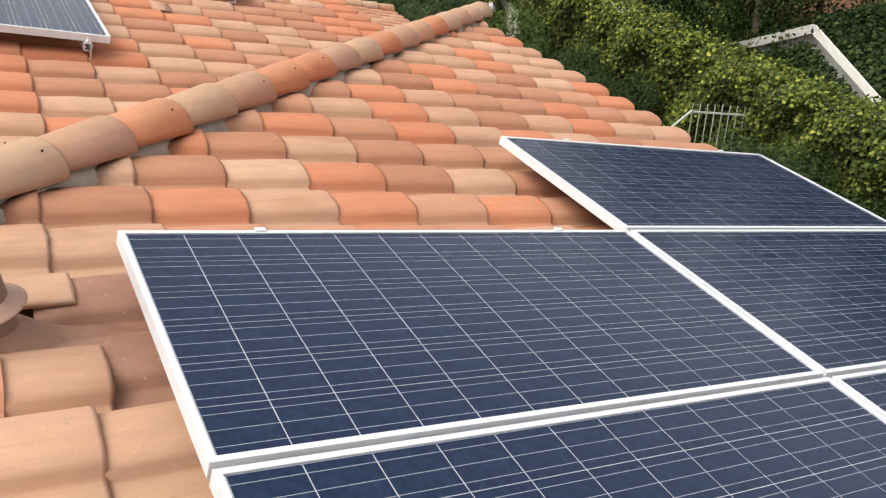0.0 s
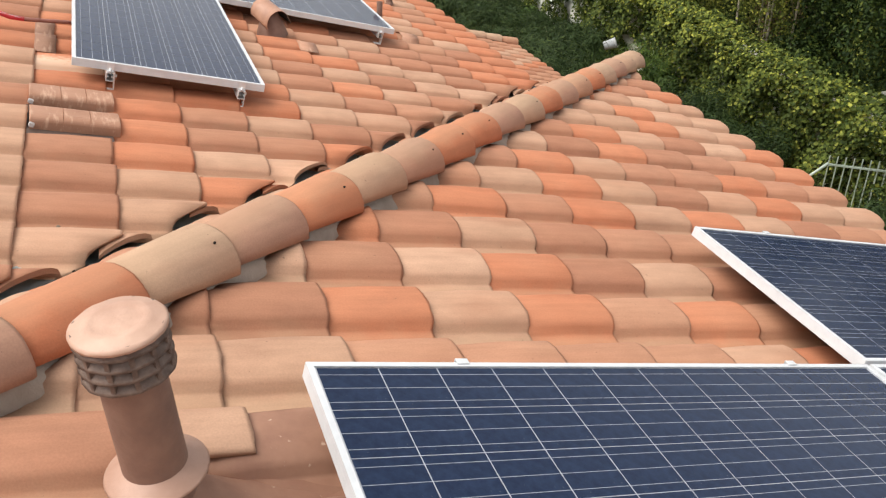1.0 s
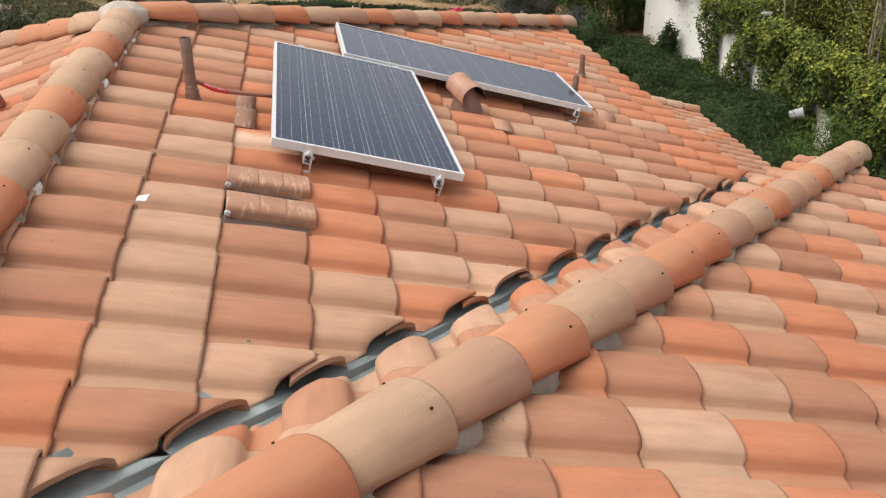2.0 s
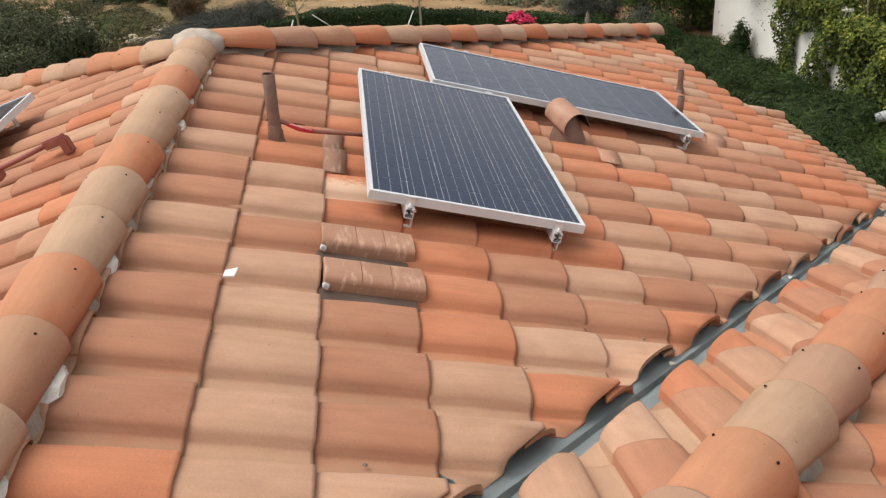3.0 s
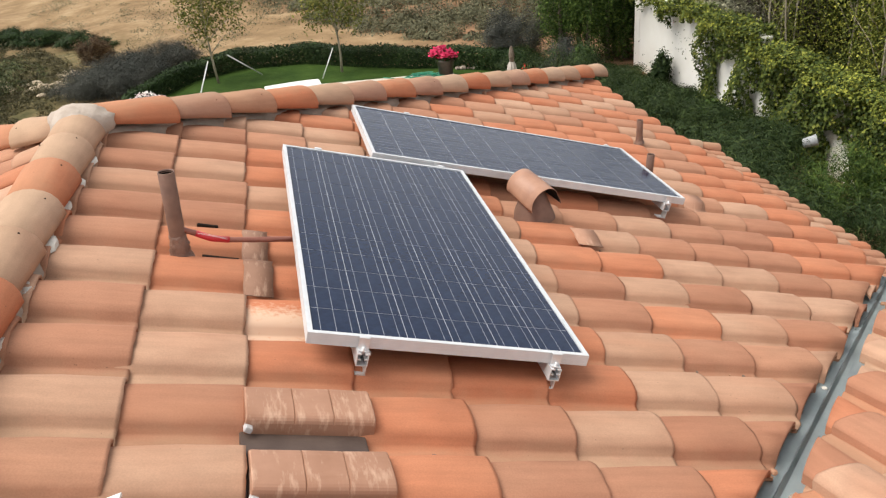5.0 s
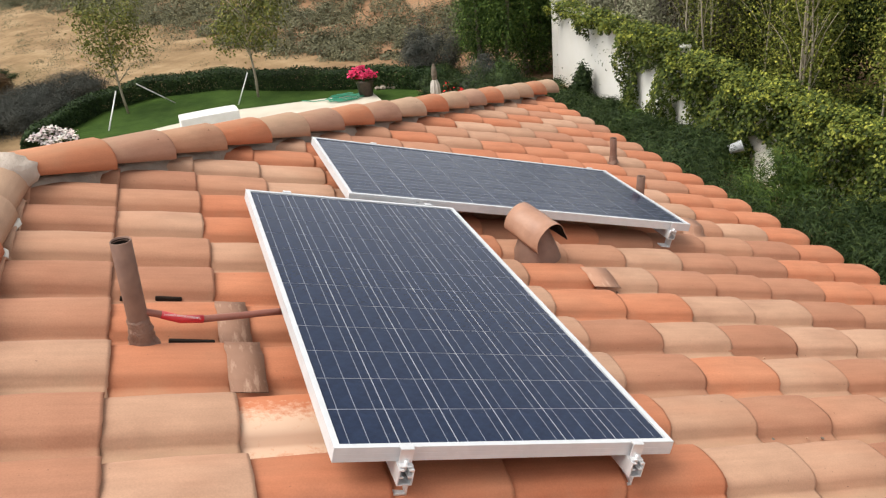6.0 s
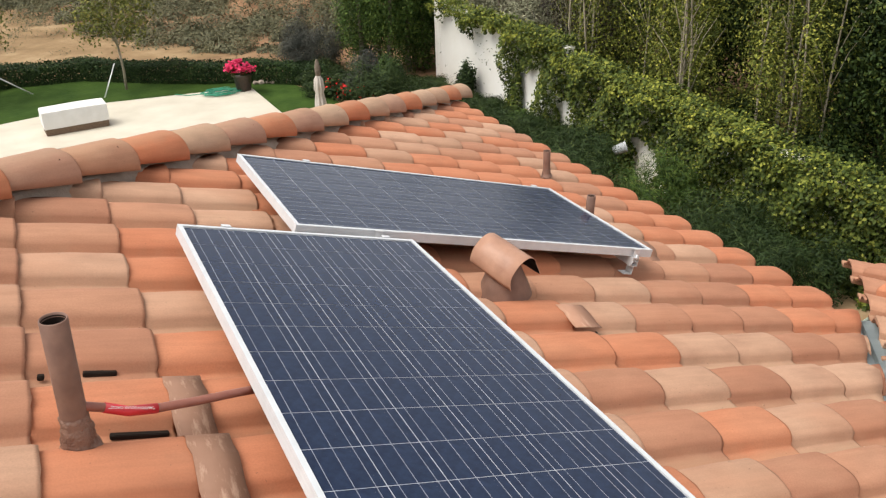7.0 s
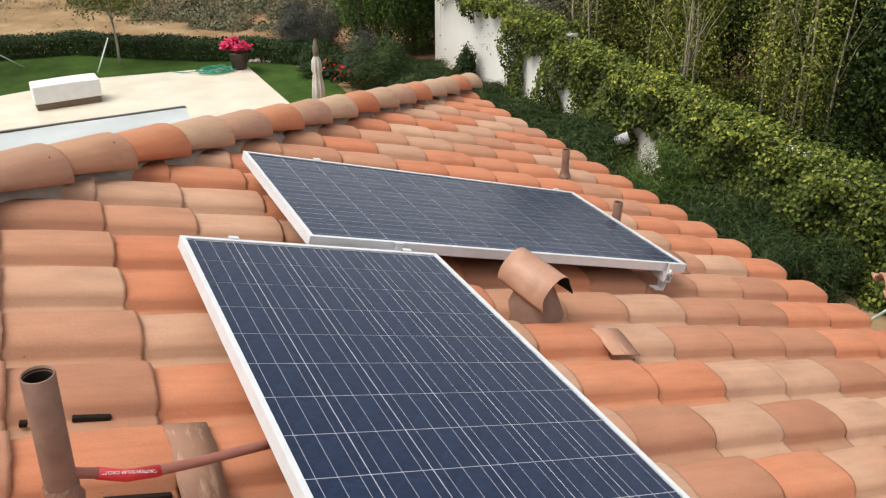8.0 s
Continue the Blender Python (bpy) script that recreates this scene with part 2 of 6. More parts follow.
def tube(bm, pts, radius, steps=8, taper=1.0, cap=True):
    """A round rod along a line of points."""
    pts = [Vector(p) for p in pts]
    rings = []
    for i, p in enumerate(pts):
        d = (pts[min(i + 1, len(pts) - 1)] - pts[max(i - 1, 0)]).normalized()
        side = d.cross(Vector((0.31, 0.17, 0.93))).normalized()
        up = side.cross(d)
        r = radius * (1 + (taper - 1) * i / (len(pts) - 1))
        rings.append([bm.verts.new(p + r * (math.cos(2 * math.pi * k / steps) * side + math.sin(2 * math.pi * k / steps) * up)) for k in range(steps)])
    for a, b in zip(rings, rings[1:]):
        for k in range(steps):
            f = bm.faces.new((a[k], a[(k + 1) % steps], b[(k + 1) % steps], b[k]))
            f.smooth = True
    if cap:
        bm.faces.new(rings[0][::-1])
        bm.faces.new(rings[-1])
    return bm


def leaves(name, centres, normals, size, material, parent=None, narrow=0.55, seed=0, droop=0.0):
    """Many small folded leaves in one mesh: one kite of four corners each."""
    rng = np.random.default_rng(seed)
    n = len(centres)
    nor = normals + rng.normal(0, 0.45, (n, 3))
    nor /= np.linalg.norm(nor, axis=1)[:, None]
    along = rng.normal(0, 1, (n, 3))
    along[:, 2] -= droop
    along -= nor * (along * nor).sum(1)[:, None]
    along /= np.linalg.norm(along, axis=1)[:, None] + 1e-9
    across = np.cross(nor, along)
    s = (size * rng.uniform(0.6, 1.4, n))[:, None]
    v = np.stack([centres - along * s * 0.5, centres + across * s * narrow * 0.5 + nor * s * 0.1, centres + along * s * 0.5, centres - across * s * narrow * 0.5 + nor * s * 0.1], 1).reshape(-1, 3)
    me = bpy.data.meshes.new(name)
    me.vertices.add(4 * n)
    me.vertices.foreach_set("co", v.astype(np.float32).ravel())
    me.loops.add(4 * n)
    me.loops.foreach_set("vertex_index", np.arange(4 * n, dtype=np.int32))
    me.polygons.add(n)
    me.polygons.foreach_set("loop_start", np.arange(0, 4 * n, 4, dtype=np.int32))
    me.materials.append(material)
    me.update(calc_edges=True)
    ob = new(name, me)
    ob.parent = parent
    return ob


# ---- the roof planes ----
PITCH = radians(17)
CP, SP, TP = math.cos(PITCH), math.sin(PITCH), math.tan(PITCH)
RIDGE_X = -1.0


def plane_frame(origin, u, v):
    u, v = Vector(u), Vector(v)
    n = u.cross(v)
    return Matrix(((u.x, v.x, n.x, origin[0]), (u.y, v.y, n.y, origin[1]), (u.z, v.z, n.z, origin[2]), (0, 0, 0, 1)))


TILT_Y = Matrix.Rotation(PITCH, 4, "Y")
MAIN = plane_frame(TILT_Y @ Vector((0, 0, -0.195)), (CP, 0, -SP), (0, 1, 0))
WING = plane_frame(TILT_Y @ Vector((0, 0, 0.055)), (CP, 0, -SP), (0, 1, 0))
BACK = plane_frame((2 * RIDGE_X - MAIN.translation.x, 0, MAIN.translation.z), (-CP, 0, -SP), (0, -1, 0))
WING_END = plane_frame((0.331, -2.414, -0.0437), (0, CP, -SP), (-1, 0, 0))
RIDGE_Z = MAIN.translation.z - TP * (RIDGE_X - MAIN.translation.x)
APEX = Vector((RIDGE_X, 2.10, RIDGE_Z))
MAIN_END = plane_frame(APEX, (0, CP, -SP), (-1, 0, 0))
VALLEY = -1.892  # y - x along the valley
HIP_WING = -2.745  # y - x along the wing's hip
HIP_MAIN = APEX.y - APEX.x

EXPOSE, LENGTH, THICK = 0.349, 0.425, 0.0118


def tile_profile():
    """The S-shaped section of a tile: a flat pan, then a broad low barrel that lips over the next pan."""
    out = [(0.0, 0.002), (0.020, 0.001), (0.050, 0.0), (0.082, 0.003)]
    for i in range(10):
        a = math.pi * (1 - i / 9)
        out.append((0.200 + 0.108 * math.copysign(abs(math.cos(a)) ** 0.8, math.cos(a)), 0.008 + 0.054 * abs(math.sin(a)) ** 0.75))
    out[-1] = (0.307, -0.006)
    return out


def tile_mesh(name, seed):
    rng = random.Random(seed)
    prof = tile_profile()
    warp = rng.uniform(-0.0025, 0.0015)
    verts, faces = [], []
    n = len(prof)
    us = (-LENGTH, -0.335, -LENGTH * 0.42, -0.012, 0.0)
    last = len(us) - 1
    tail = (-0.015, -0.004, 0, 0, 0)  # the head of each tile tucks under the course above
    narrow = (0.010, 0.008, 0.002, 0, 0)
    for layer in (0, 1):
        for j, u in enumerate(us):
            lift = THICK * 1.18 * (1 + u / LENGTH) + tail[j]
            for i, (v, h) in enumerate(prof):
                sag = warp * math.sin(math.pi * (u + LENGTH) / LENGTH) + (rng.uniform(-0.0012, 0.0012))
                drop = THICK if layer else 0.0
                if j == last and not layer:
                    sag -= 0.0025
                verts.append((u + (rng.uniform(-0.003, 0.003) if j == last else 0), v - (narrow[j] if i > 8 else 0), h + lift + sag - drop))
    cols = len(us)

    def idx(layer, j, i):
        return layer * cols * n + j * n + i

    for j in range(cols - 1):
        for i in range(n - 1):
            faces.append((idx(0, j, i), idx(0, j + 1, i), idx(0, j + 1, i + 1), idx(0, j, i + 1)))
            if j == 0:
                faces.append((idx(1, 0, i), idx(1, 0, i + 1), idx(1, last, i + 1), idx(1, last, i)))
    for i in range(n - 1):
        faces.append((idx(0, last, i), idx(1, last, i), idx(1, last, i + 1), idx(0, last, i + 1)))
        faces.append((idx(0, 0, i), idx(0, 0, i + 1), idx(1, 0, i + 1), idx(1, 0, i)))
    for i, flip in ((0, False), (n - 1, True)):
        ring = [idx(0, j, i) for j in range(cols)] + [idx(1, last, i), idx(1, 0, i)]
        faces.append(ring[::-1] if flip else ring)
    me = mesh_from(name, verts, faces, M_TAN, True)
    # the butt end and the flanks keep hard edges
    flags = [abs(p.normal.x) < 0.7 and abs(p.normal.y) < 0.98 for p in me.polygons]
    me.polygons.foreach_set("use_smooth", flags)
    return me


TILE_MESHES = [tile_mesh("roof_tile", s) for s in range(6)]


def cut(me, m, planes, name):
    """A copy of a mesh with what lies beyond the vertical planes cut away; None if nothing is left."""
    bm = bmesh.new()
    bm.from_mesh(me)
    inv = m.inverted()
    for point, normal in planes:
        co = inv @ Vector(point)
        no = (m.to_3x3().transposed() @ Vector(normal)).normalized()
        geom = bm.verts[:] + bm.edges[:] + bm.faces[:]
        if not geom:
            break
        res = bmesh.ops.bisect_plane(bm, geom=geom, plane_co=co, plane_no=no, clear_outer=True)
        edges = [g for g in res["geom_cut"] if isinstance(g, bmesh.types.BMEdge)]
        if edges:
            bmesh.ops.holes_fill(bm, edges=edges, sides=0)
    if len(bm.faces) < 4:
        bm.free()
        return None
    out = bpy.data.meshes.new(name)
    bm.to_mesh(out)
    bm.free()
    out.materials.append(me.materials[0])
    return out


def lay_tiles(parent, frame_m, first_edge, courses, row0, rows, planes, step=0.30, skip=(), seed=1, pattern=None, special=None):
    """Courses of tiles on a roof plane; planes: points and outward normals of the vertical cuts."""
    rng = random.Random(seed)
    pattern, special = pattern or {}, special or {}
    for c in range(courses[0], courses[1]):
        u = first_edge + EXPOSE * c
        for r in range(rows[0], rows[1]):
            v = row0 + step * r
            jig = (rng.uniform(-0.006, 0.006), rng.uniform(-0.003, 0.003), rng.uniform(0, 0.0015), rng.uniform(-0.3, 0.3), rng.uniform(-0.35, 0.35))
            pick = rng.randrange(len(TILE_MESHES))
            tone = rng.choice("oottttbbbrr")
            tone = pattern.get((c, r), tone)
            if (c, r) in skip:
                continue
            m = frame_m @ pose(u + jig[0], v + jig[1], 0.004 + jig[2], jig[3], 0, jig[4])
            corners = [m @ Vector((a, b, 0.03)) for a in (-LENGTH, 0) for b in (0, 0.308)]
            out = max((p - Vector(q)).dot(Vector(no)) for q, no in planes for p in corners)
            if any(all((p - Vector(q)).dot(Vector(no)) > 0 for p in corners) for q, no in planes):
                continue
            me = TILE_MESHES[pick]
            if out > 0:
                me = cut(me, m, [(Vector(q) + Vector(no) * rng.uniform(-0.02, 0.02), no) for q, no in planes], "roof_tile")
                if me is None:
                    continue
            ob = new("roof_tile", me)
            ob.parent = parent
            ob.matrix_world = m
            ob.material_slots[0].link = "OBJECT"
            ob.material_slots[0].material = special.get((c, r)) or CLAY[tone]


def lay_joined(parent, frame_m, first_edge, courses, row0, rows, step, seed, planes=()):
    """Tiles out of the walk's way, joined into one mesh."""
    rng = random.Random(seed)
    bm = bmesh.new()
    for c in range(courses[0], courses[1]):
        for r in range(rows[0], rows[1]):
            m = frame_m @ pose(first_edge + EXPOSE * c + rng.uniform(-0.006, 0.006), row0 + step * r, 0.004)
            me, tone = rng.choice(TILE_MESHES), rng.randrange(4)
            corners = [m @ Vector((a, b, 0.03)) for a in (-LENGTH, 0) for b in (0, 0.308)]
            made = None
            if planes:
                if any(all((p - Vector(q)).dot(Vector(no)) > 0 for p in corners) for q, no in planes):
                    continue
                made = cut(me, m, planes, "roof_tile")
                if made is None:
                    continue
            nv, nf = len(bm.verts), len(bm.faces)
            bm.from_mesh(made or me)
            bm.verts.ensure_lookup_table()
            bm.faces.ensure_lookup_table()
            for v in bm.verts[nv:]:
                v.co = m @ v.co
            for f in bm.faces[nf:]:
                f.material_index = tone
    ob = part("roof_tiles", bm, M_TAN, parent)
    for extra in (M_ORANGE, M_BROWN, M_ROSE):
        ob.data.materials.append(extra)
    return tagged(ob, "mottled clay roof tiles", kind="stuff")


R2 = math.sqrt(0.5)


def slope(name, frame_m, plan, label):
    """The boarded deck of one roof plane, from its outline in plan."""
    n = frame_m.col[2].to_3d()
    o = frame_m.translation
    top = [Vector((x, y, o.z - (n.x * (x - o.x) + n.y * (y - o.y)) / n.z)) for x, y in plan]
    k = len(plan)
    verts = top + [p - Vector((0, 0, 0.09)) for p in top]
    faces = [tuple(range(k)), tuple(range(2 * k - 1, k - 1, -1))] + [(i, i + k, (i + 1) % k + k, (i + 1) % k) for i in range(k)]
    ob = new(name, mesh_from(name, verts, faces, M_DECK))
    return tagged(ob, label, "roof", kind="structure")


EAVE_MAIN, EAVE_WING = 3.50, 4.40
WING_RIDGE = -2.2
y_apex_w = WING_RIDGE + HIP_WING
main_slope = slope("roof_main", MAIN, [(RIDGE_X, APEX.y), (RIDGE_X, RIDGE_X + VALLEY), (EAVE_MAIN, EAVE_MAIN + VALLEY), (EAVE_MAIN, EAVE_MAIN + HIP_MAIN)],
                   "main roof slope of mottled terracotta, tan and brown clay S-tiles")
wing_slope = slope("roof_wing", WING, [(WING_RIDGE, y_apex_w), (WING_RIDGE, -8.4), (EAVE_WING, -8.4), (EAVE_WING, EAVE_WING + HIP_WING)],
                   "lower wing roof slope of mottled terracotta and tan clay tiles")
wing_end = slope("roof_wing_end", WING_END, [(WING_RIDGE, y_apex_w), (EAVE_WING, EAVE_WING + HIP_WING), (EAVE_MAIN, EAVE_MAIN + VALLEY), (RIDGE_X, RIDGE_X + VALLEY), (-3.2, 2 * RIDGE_X + 3.2 + VALLEY), (-3.2, y_apex_w)],
                 "narrow end slope of the wing roof beside the metal valley")
back_slope = slope("roof_back", BACK, [(RIDGE_X, APEX.y), (-5.6, APEX.y + 4.6), (-5.6, 2.7), (RIDGE_X, -2.88)],
                   "back roof slope of mottled clay tiles behind the ridge")
end_slope = slope("roof_hip_end", MAIN_END, [(RIDGE_X, APEX.y), (EAVE_MAIN, EAVE_MAIN + HIP_MAIN), (-5.5, APEX.y + 4.5)],
                  "hip end slope of the main roof beyond the ridge")


LOWER_EAVE, LOWER_NEAR, LOWER_FAR = 8.0, 3.6, 11.75
LOWER = plane_frame((LOWER_EAVE, 0, -4.50), (CP, 0, -SP), (0, 1, 0))
lower_slope = slope("roof_lower", LOWER, [(3.3, LOWER_FAR), (3.3, LOWER_NEAR), (LOWER_EAVE - 0.05, LOWER_NEAR), (LOWER_EAVE - 0.05, LOWER_FAR)],
                    "lower single-storey roof slope of rosy clay tiles below the main eave")


# ---- barrel caps on ridge and hips ----
def cap_mesh(name, r0, r1, length, seed):
    """A tapered half-barrel with thickness; x runs along it, its wide end at x = 0."""
    rng = random.Random(seed)
    verts, faces, steps = [], [], 12
    ragged = [rng.uniform(-0.0015, 0.0015) + 0.004 * max(0.0, abs(i - 6) / 6 - 0.55) * rng.uniform(-1, 1) for i in range(13)]
    xs = (0.0, 0.012, length * 0.5, length)
    for layer in (0, 1):
        for j, x in enumerate(xs):
            r = r0 + (r1 - r0) * x / length - (0.015 if layer else 0) - (0.004 if j == 0 and not layer else 0)
            for i in range(steps + 1):
                a = radians(-4 + 188 * i / steps)
                w = rng.uniform(-0.001, 0.001)
                chip = ragged[i] if j == 0 else 0.0
                verts.append((x + chip, (r + w) * math.cos(a), (r + w) * math.sin(a) * 0.92))
    n = steps + 1

    def idx(layer, j, i):
        return layer * 4 * n + j * n + i

    for j in range(3):
        for i in range(steps):
            faces.append((idx(0, j, i), idx(0, j + 1, i), idx(0, j + 1, i + 1), idx(0, j, i + 1)))
    for i in range(steps):
        faces.append((idx(1, 0, i), idx(1, 0, i + 1), idx(1, 3, i + 1), idx(1, 3, i)))
        faces.append((idx(0, 0, i), idx(0, 0, i + 1), idx(1, 0, i + 1), idx(1, 0, i)))
        faces.append((idx(0, 3, i + 1), idx(0, 3, i), idx(1, 3, i), idx(1, 3, i + 1)))
    for i, flip in ((0, True), (steps, False)):
        ring = [idx(0, 0, i), idx(0, 1, i), idx(0, 2, i), idx(0, 3, i), idx(1, 3, i), idx(1, 0, i)]
        faces.append(ring[::-1] if flip else ring)
    me = mesh_from(name, verts, faces, M_ROSE, True)
    me.polygons.foreach_set("use_smooth", [abs(p.normal.x) < 0.7 for p in me.polygons])
    return me


CAP_MESHES = [cap_mesh("cap_tile", 0.144, 0.097, 0.47, s) for s in range(3)]
WING_CAPS = [cap_mesh("cap_tile", 0.134, 0.103, 0.44, s) for s in range(6, 9)]
FAR_CAPS = [cap_mesh("cap_tile", 0.134, 0.088, 0.44, s) for s in range(9, 12)]
RIDGE_MESHES = [cap_mesh("cap_tile", 0.131, 0.110, 0.45, s) for s in range(3, 6)]


CAP_CLAY = {"o": tile_material("orange_cap_clay", (0.49, 0.165, 0.082), (0.55, 0.210, 0.108), 0.10), "t": tile_material("pale_cap_clay", (0.46, 0.290, 0.195), (0.52, 0.345, 0.240), 0.2),
            "b": tile_material("brown_cap_clay", (0.395, 0.212, 0.148), (0.455, 0.258, 0.180), 0.15), "r": M_ROSE}
# raised dark studs on the caps; a nail hole's shade is in their colour
nail_bm = bmesh.new()
lathe(nail_bm, [(0.0, 0.0015), (0.0035, 0.001), (0.0045, -0.004)], 8)
NAIL = bpy.data.meshes.new("nail_hole_stud")
nail_bm.to_mesh(NAIL)
nail_bm.free()
NAIL.materials.append(M_DARK)


def lay_caps(parent, start, direction, count, step, lift, seed, tones="btobtobrt", shapes=None, tilt=-1.8):
    """Caps laid in a row; each one's wide end lies over the narrow end of the next along direction."""
    rng = random.Random(seed)
    d = Vector(direction).normalized()
    side = Vector((0, 0, 1)).cross(d).normalized()
    up = d.cross(side)
    base = Matrix(((-d.x, -side.x, up.x, 0), (-d.y, -side.y, up.y, 0), (-d.z, -side.z, up.z, 0), (0, 0, 0, 1)))
    for i in range(count):
        p = Vector(start) + d * (step * (i + 1)) + up * (lift + rng.uniform(-0.002, 0.002))
        m = Matrix.Translation(p) @ base @ pose(0, rng.uniform(-0.0025, 0.0025), 0, rng.uniform(-2, 2), tilt, rng.uniform(-0.5, 0.5))
        ob = new("cap_tile", rng.choice(shapes or CAP_MESHES))
        ob.parent = parent
        ob.matrix_world = m
        ob.material_slots[0].link = "OBJECT"
        ob.material_slots[0].material = CAP_CLAY[tones[i % len(tones)]]
        for a in (rng.uniform(44, 52), rng.uniform(128, 136)):
            if rng.random() < 0.7:
                hole = new("nail_hole_stud", NAIL)
                hole.parent = ob
                r = 0.1262 if shapes in (RIDGE_MESHES, FAR_CAPS) else 0.1318
                hole.matrix_parent_inverse = Matrix()
                hole.matrix_basis = pose(0.05 + rng.uniform(0, 0.03), 0, 0) @ Matrix.Rotation(radians(a - 90), 4, "X") @ pose(0, 0, r * (0.92 + 0.08 * abs(math.cos(radians(a)))))


LIFT = 0.058
caps_main = thing("ridge_caps", Matrix.Translation((RIDGE_X, 0, RIDGE_Z)), "row of round clay caps along the main ridge", "ridge cap", kind="structure")
lay_caps(caps_main, (RIDGE_X, -2.738, RIDGE_Z), (0, 1, 0), 13, 0.372, LIFT, 11, "tttrottottott", RIDGE_MESHES)
hip_dir = (1, 1, -TP)
caps_hip = thing("hip_caps", Matrix.Translation(APEX), "row of round clay caps down the hip of the main roof", "ridge cap", kind="structure")
lay_caps(caps_hip, APEX + Vector((0.093, 0.093, -0.093 * TP)), hip_dir, 17, 0.380, 0.084, 12, "obrotbobtotbottot", tilt=-3.0)
caps_left = thing("hip_caps", Matrix.Translation(APEX), "row of round clay caps down the far hip", "ridge cap", kind="structure")
lay_caps(caps_left, APEX + Vector((-0.067, 0.067, -0.037 * TP)), (-1, 1, -1.06 * TP), 17, 0.372, LIFT - 0.002, 13, "toobtotboobtotobo", FAR_CAPS, -1.2)
w0 = Vector((WING_RIDGE, y_apex_w, WING.translation.z - TP * (WING_RIDGE - WING.translation.x)))
caps_wing = thing("hip_caps", Matrix.Translation(w0), "row of weathered round clay caps down the wing hip", "ridge cap", kind="structure")
lay_caps(caps_wing, w0 + Vector((-0.040 + 0.027, 0.040 + 0.027, -0.027 * TP)), hip_dir, 26, 0.375, 0.080, 14, "tbotbotbotbotboobtobrotbt", WING_CAPS)


caps_lower = thing("rake_caps", Matrix.Translation((3.4, LOWER_FAR, -3.1)), "row of pale round caps down the lower roof's far edge", "ridge cap", kind="structure")
lay_caps(caps_lower, LOWER @ Vector((-4.82, LOWER_FAR, 0)), (1, 0, -TP), 12, 0.40, 0.06, 15, "trttrtt")


# ---- mortar packed under the caps ----
def lump(bm, centre, size, seed, flat=0.55):
    """A rough hand-packed lump."""
    got = bmesh.ops.create_icosphere(bm, subdivisions=2, radius=1.0)
    for v in got["verts"]:
        k = 1 + 0.32 * noise.noise(v.co * 1.6 + Vector((seed * 3.1, 0, 0))) + 0.12 * noise.noise(v.co * 4.5 + Vector((0, seed * 1.7, 0)))
        v.co = Vector(centre) + Vector((v.co.x * size * k, v.co.y * size * k, v.co.z * size * flat * k))


def pack_mortar(parent, start, direction, length, off_sides, seed):
    rng = random.Random(seed)
    d = Vector(direction).normalized()
    side = Vector((0, 0, 1)).cross(d).normalized()
    s = 0.1
    while s < length:
        for k in off_sides:
            if rng.random() < 0.85:
                bm = bmesh.new()
                lump(bm, (0, 0, 0), rng.uniform(0.030, 0.048), rng.random() * 50, 0.6)
                for v in bm.verts:
                    v.co.x *= 1.9
                ob = part("mortar", bm, M_LIME, parent)
                ob.matrix_world = Matrix.Translation(Vector(start) + d * (s + rng.uniform(-0.05, 0.05)) + side * k * rng.uniform(0.080, 0.105) + Vector((0, 0, 0.030))) @ d.to_track_quat("X", "Z").to_matrix().to_4x4()
        s += rng.uniform(0.28, 0.42)


def mortar_bed(parent, start, direction, length, width, rise, seed):
    """The rough bed of mortar that the caps are pressed into."""
    d = Vector(direction).normalized()
    side = Vector((0, 0, 1)).cross(d).normalized()
    up = d.cross(side)
    bm = bmesh.new()
    rings, n, steps = [], int(length / 0.035), 9
    for i in range(n + 1):
        ring = []
        for k in range(steps + 1):
            a = math.pi * k / steps
            w = 1 + 0.22 * noise.noise((i * 0.21, k * 0.5, seed)) + 0.10 * noise.noise((i * 0.7, k * 1.1, seed + 5))
            ring.append(bm.verts.new(d * (length * i / n) + side * (width * w * math.cos(a)) + up * (rise * w * math.sin(a) ** 0.7 - 0.01)))
        rings.append(ring)
    for p, q in zip(rings, rings[1:]):
        for k in range(steps):
            bm.faces.new((p[k], p[k + 1], q[k + 1], q[k])).smooth = True
    ob = part("mortar_bed", bm, M_MORTAR, parent)
    ob.matrix_world = Matrix.Translation(Vector(start))


mortar_bed(caps_wing, w0 + Vector((-0.040, 0.040, 0)), hip_dir, 9.4, 0.112, 0.115, 21)
mortar_bed(caps_main, (RIDGE_X, -2.75, RIDGE_Z), (0, 1, 0), 4.8, 0.100, 0.105, 22)
mortar_bed(caps_hip, APEX, hip_dir, 6.3, 0.086, 0.104, 23)
pack_mortar(caps_main, (RIDGE_X, -2.6, RIDGE_Z), (0, 1, 0), 4.5, (1, -1), 22)

crest = bmesh.new()
got = bmesh.ops.create_uvsphere(crest, u_segments=28, v_segments=14, radius=1.0)
for v in got["verts"]:
    k = 1 + 0.10 * noise.noise(v.co * 2.5) + 0.08 * noise.noise(v.co * 7)
    lobe = 1 + 0.12 * math.cos(3 * math.atan2(v.co.y, v.co.x) - 0.6)
    v.co = Vector((v.co.x * 0.158 * k * lobe, v.co.y * 0.140 * k * lobe, v.co.z * 0.100 * k))
for f in crest.faces:
    f.smooth = True
apex_mortar = part("apex_mortar", crest, plain("weathered_crest_mortar", (0.40, 0.33, 0.27), (0.55, 0.47, 0.40), 11, 0.9, bump=0.6, dist=0.012))
apex_mortar.location = APEX + Vector((0, 0.01, 0.100))
tagged(apex_mortar, "rough pale mortar crest where ridge and hips meet", "mortar", kind="structure")


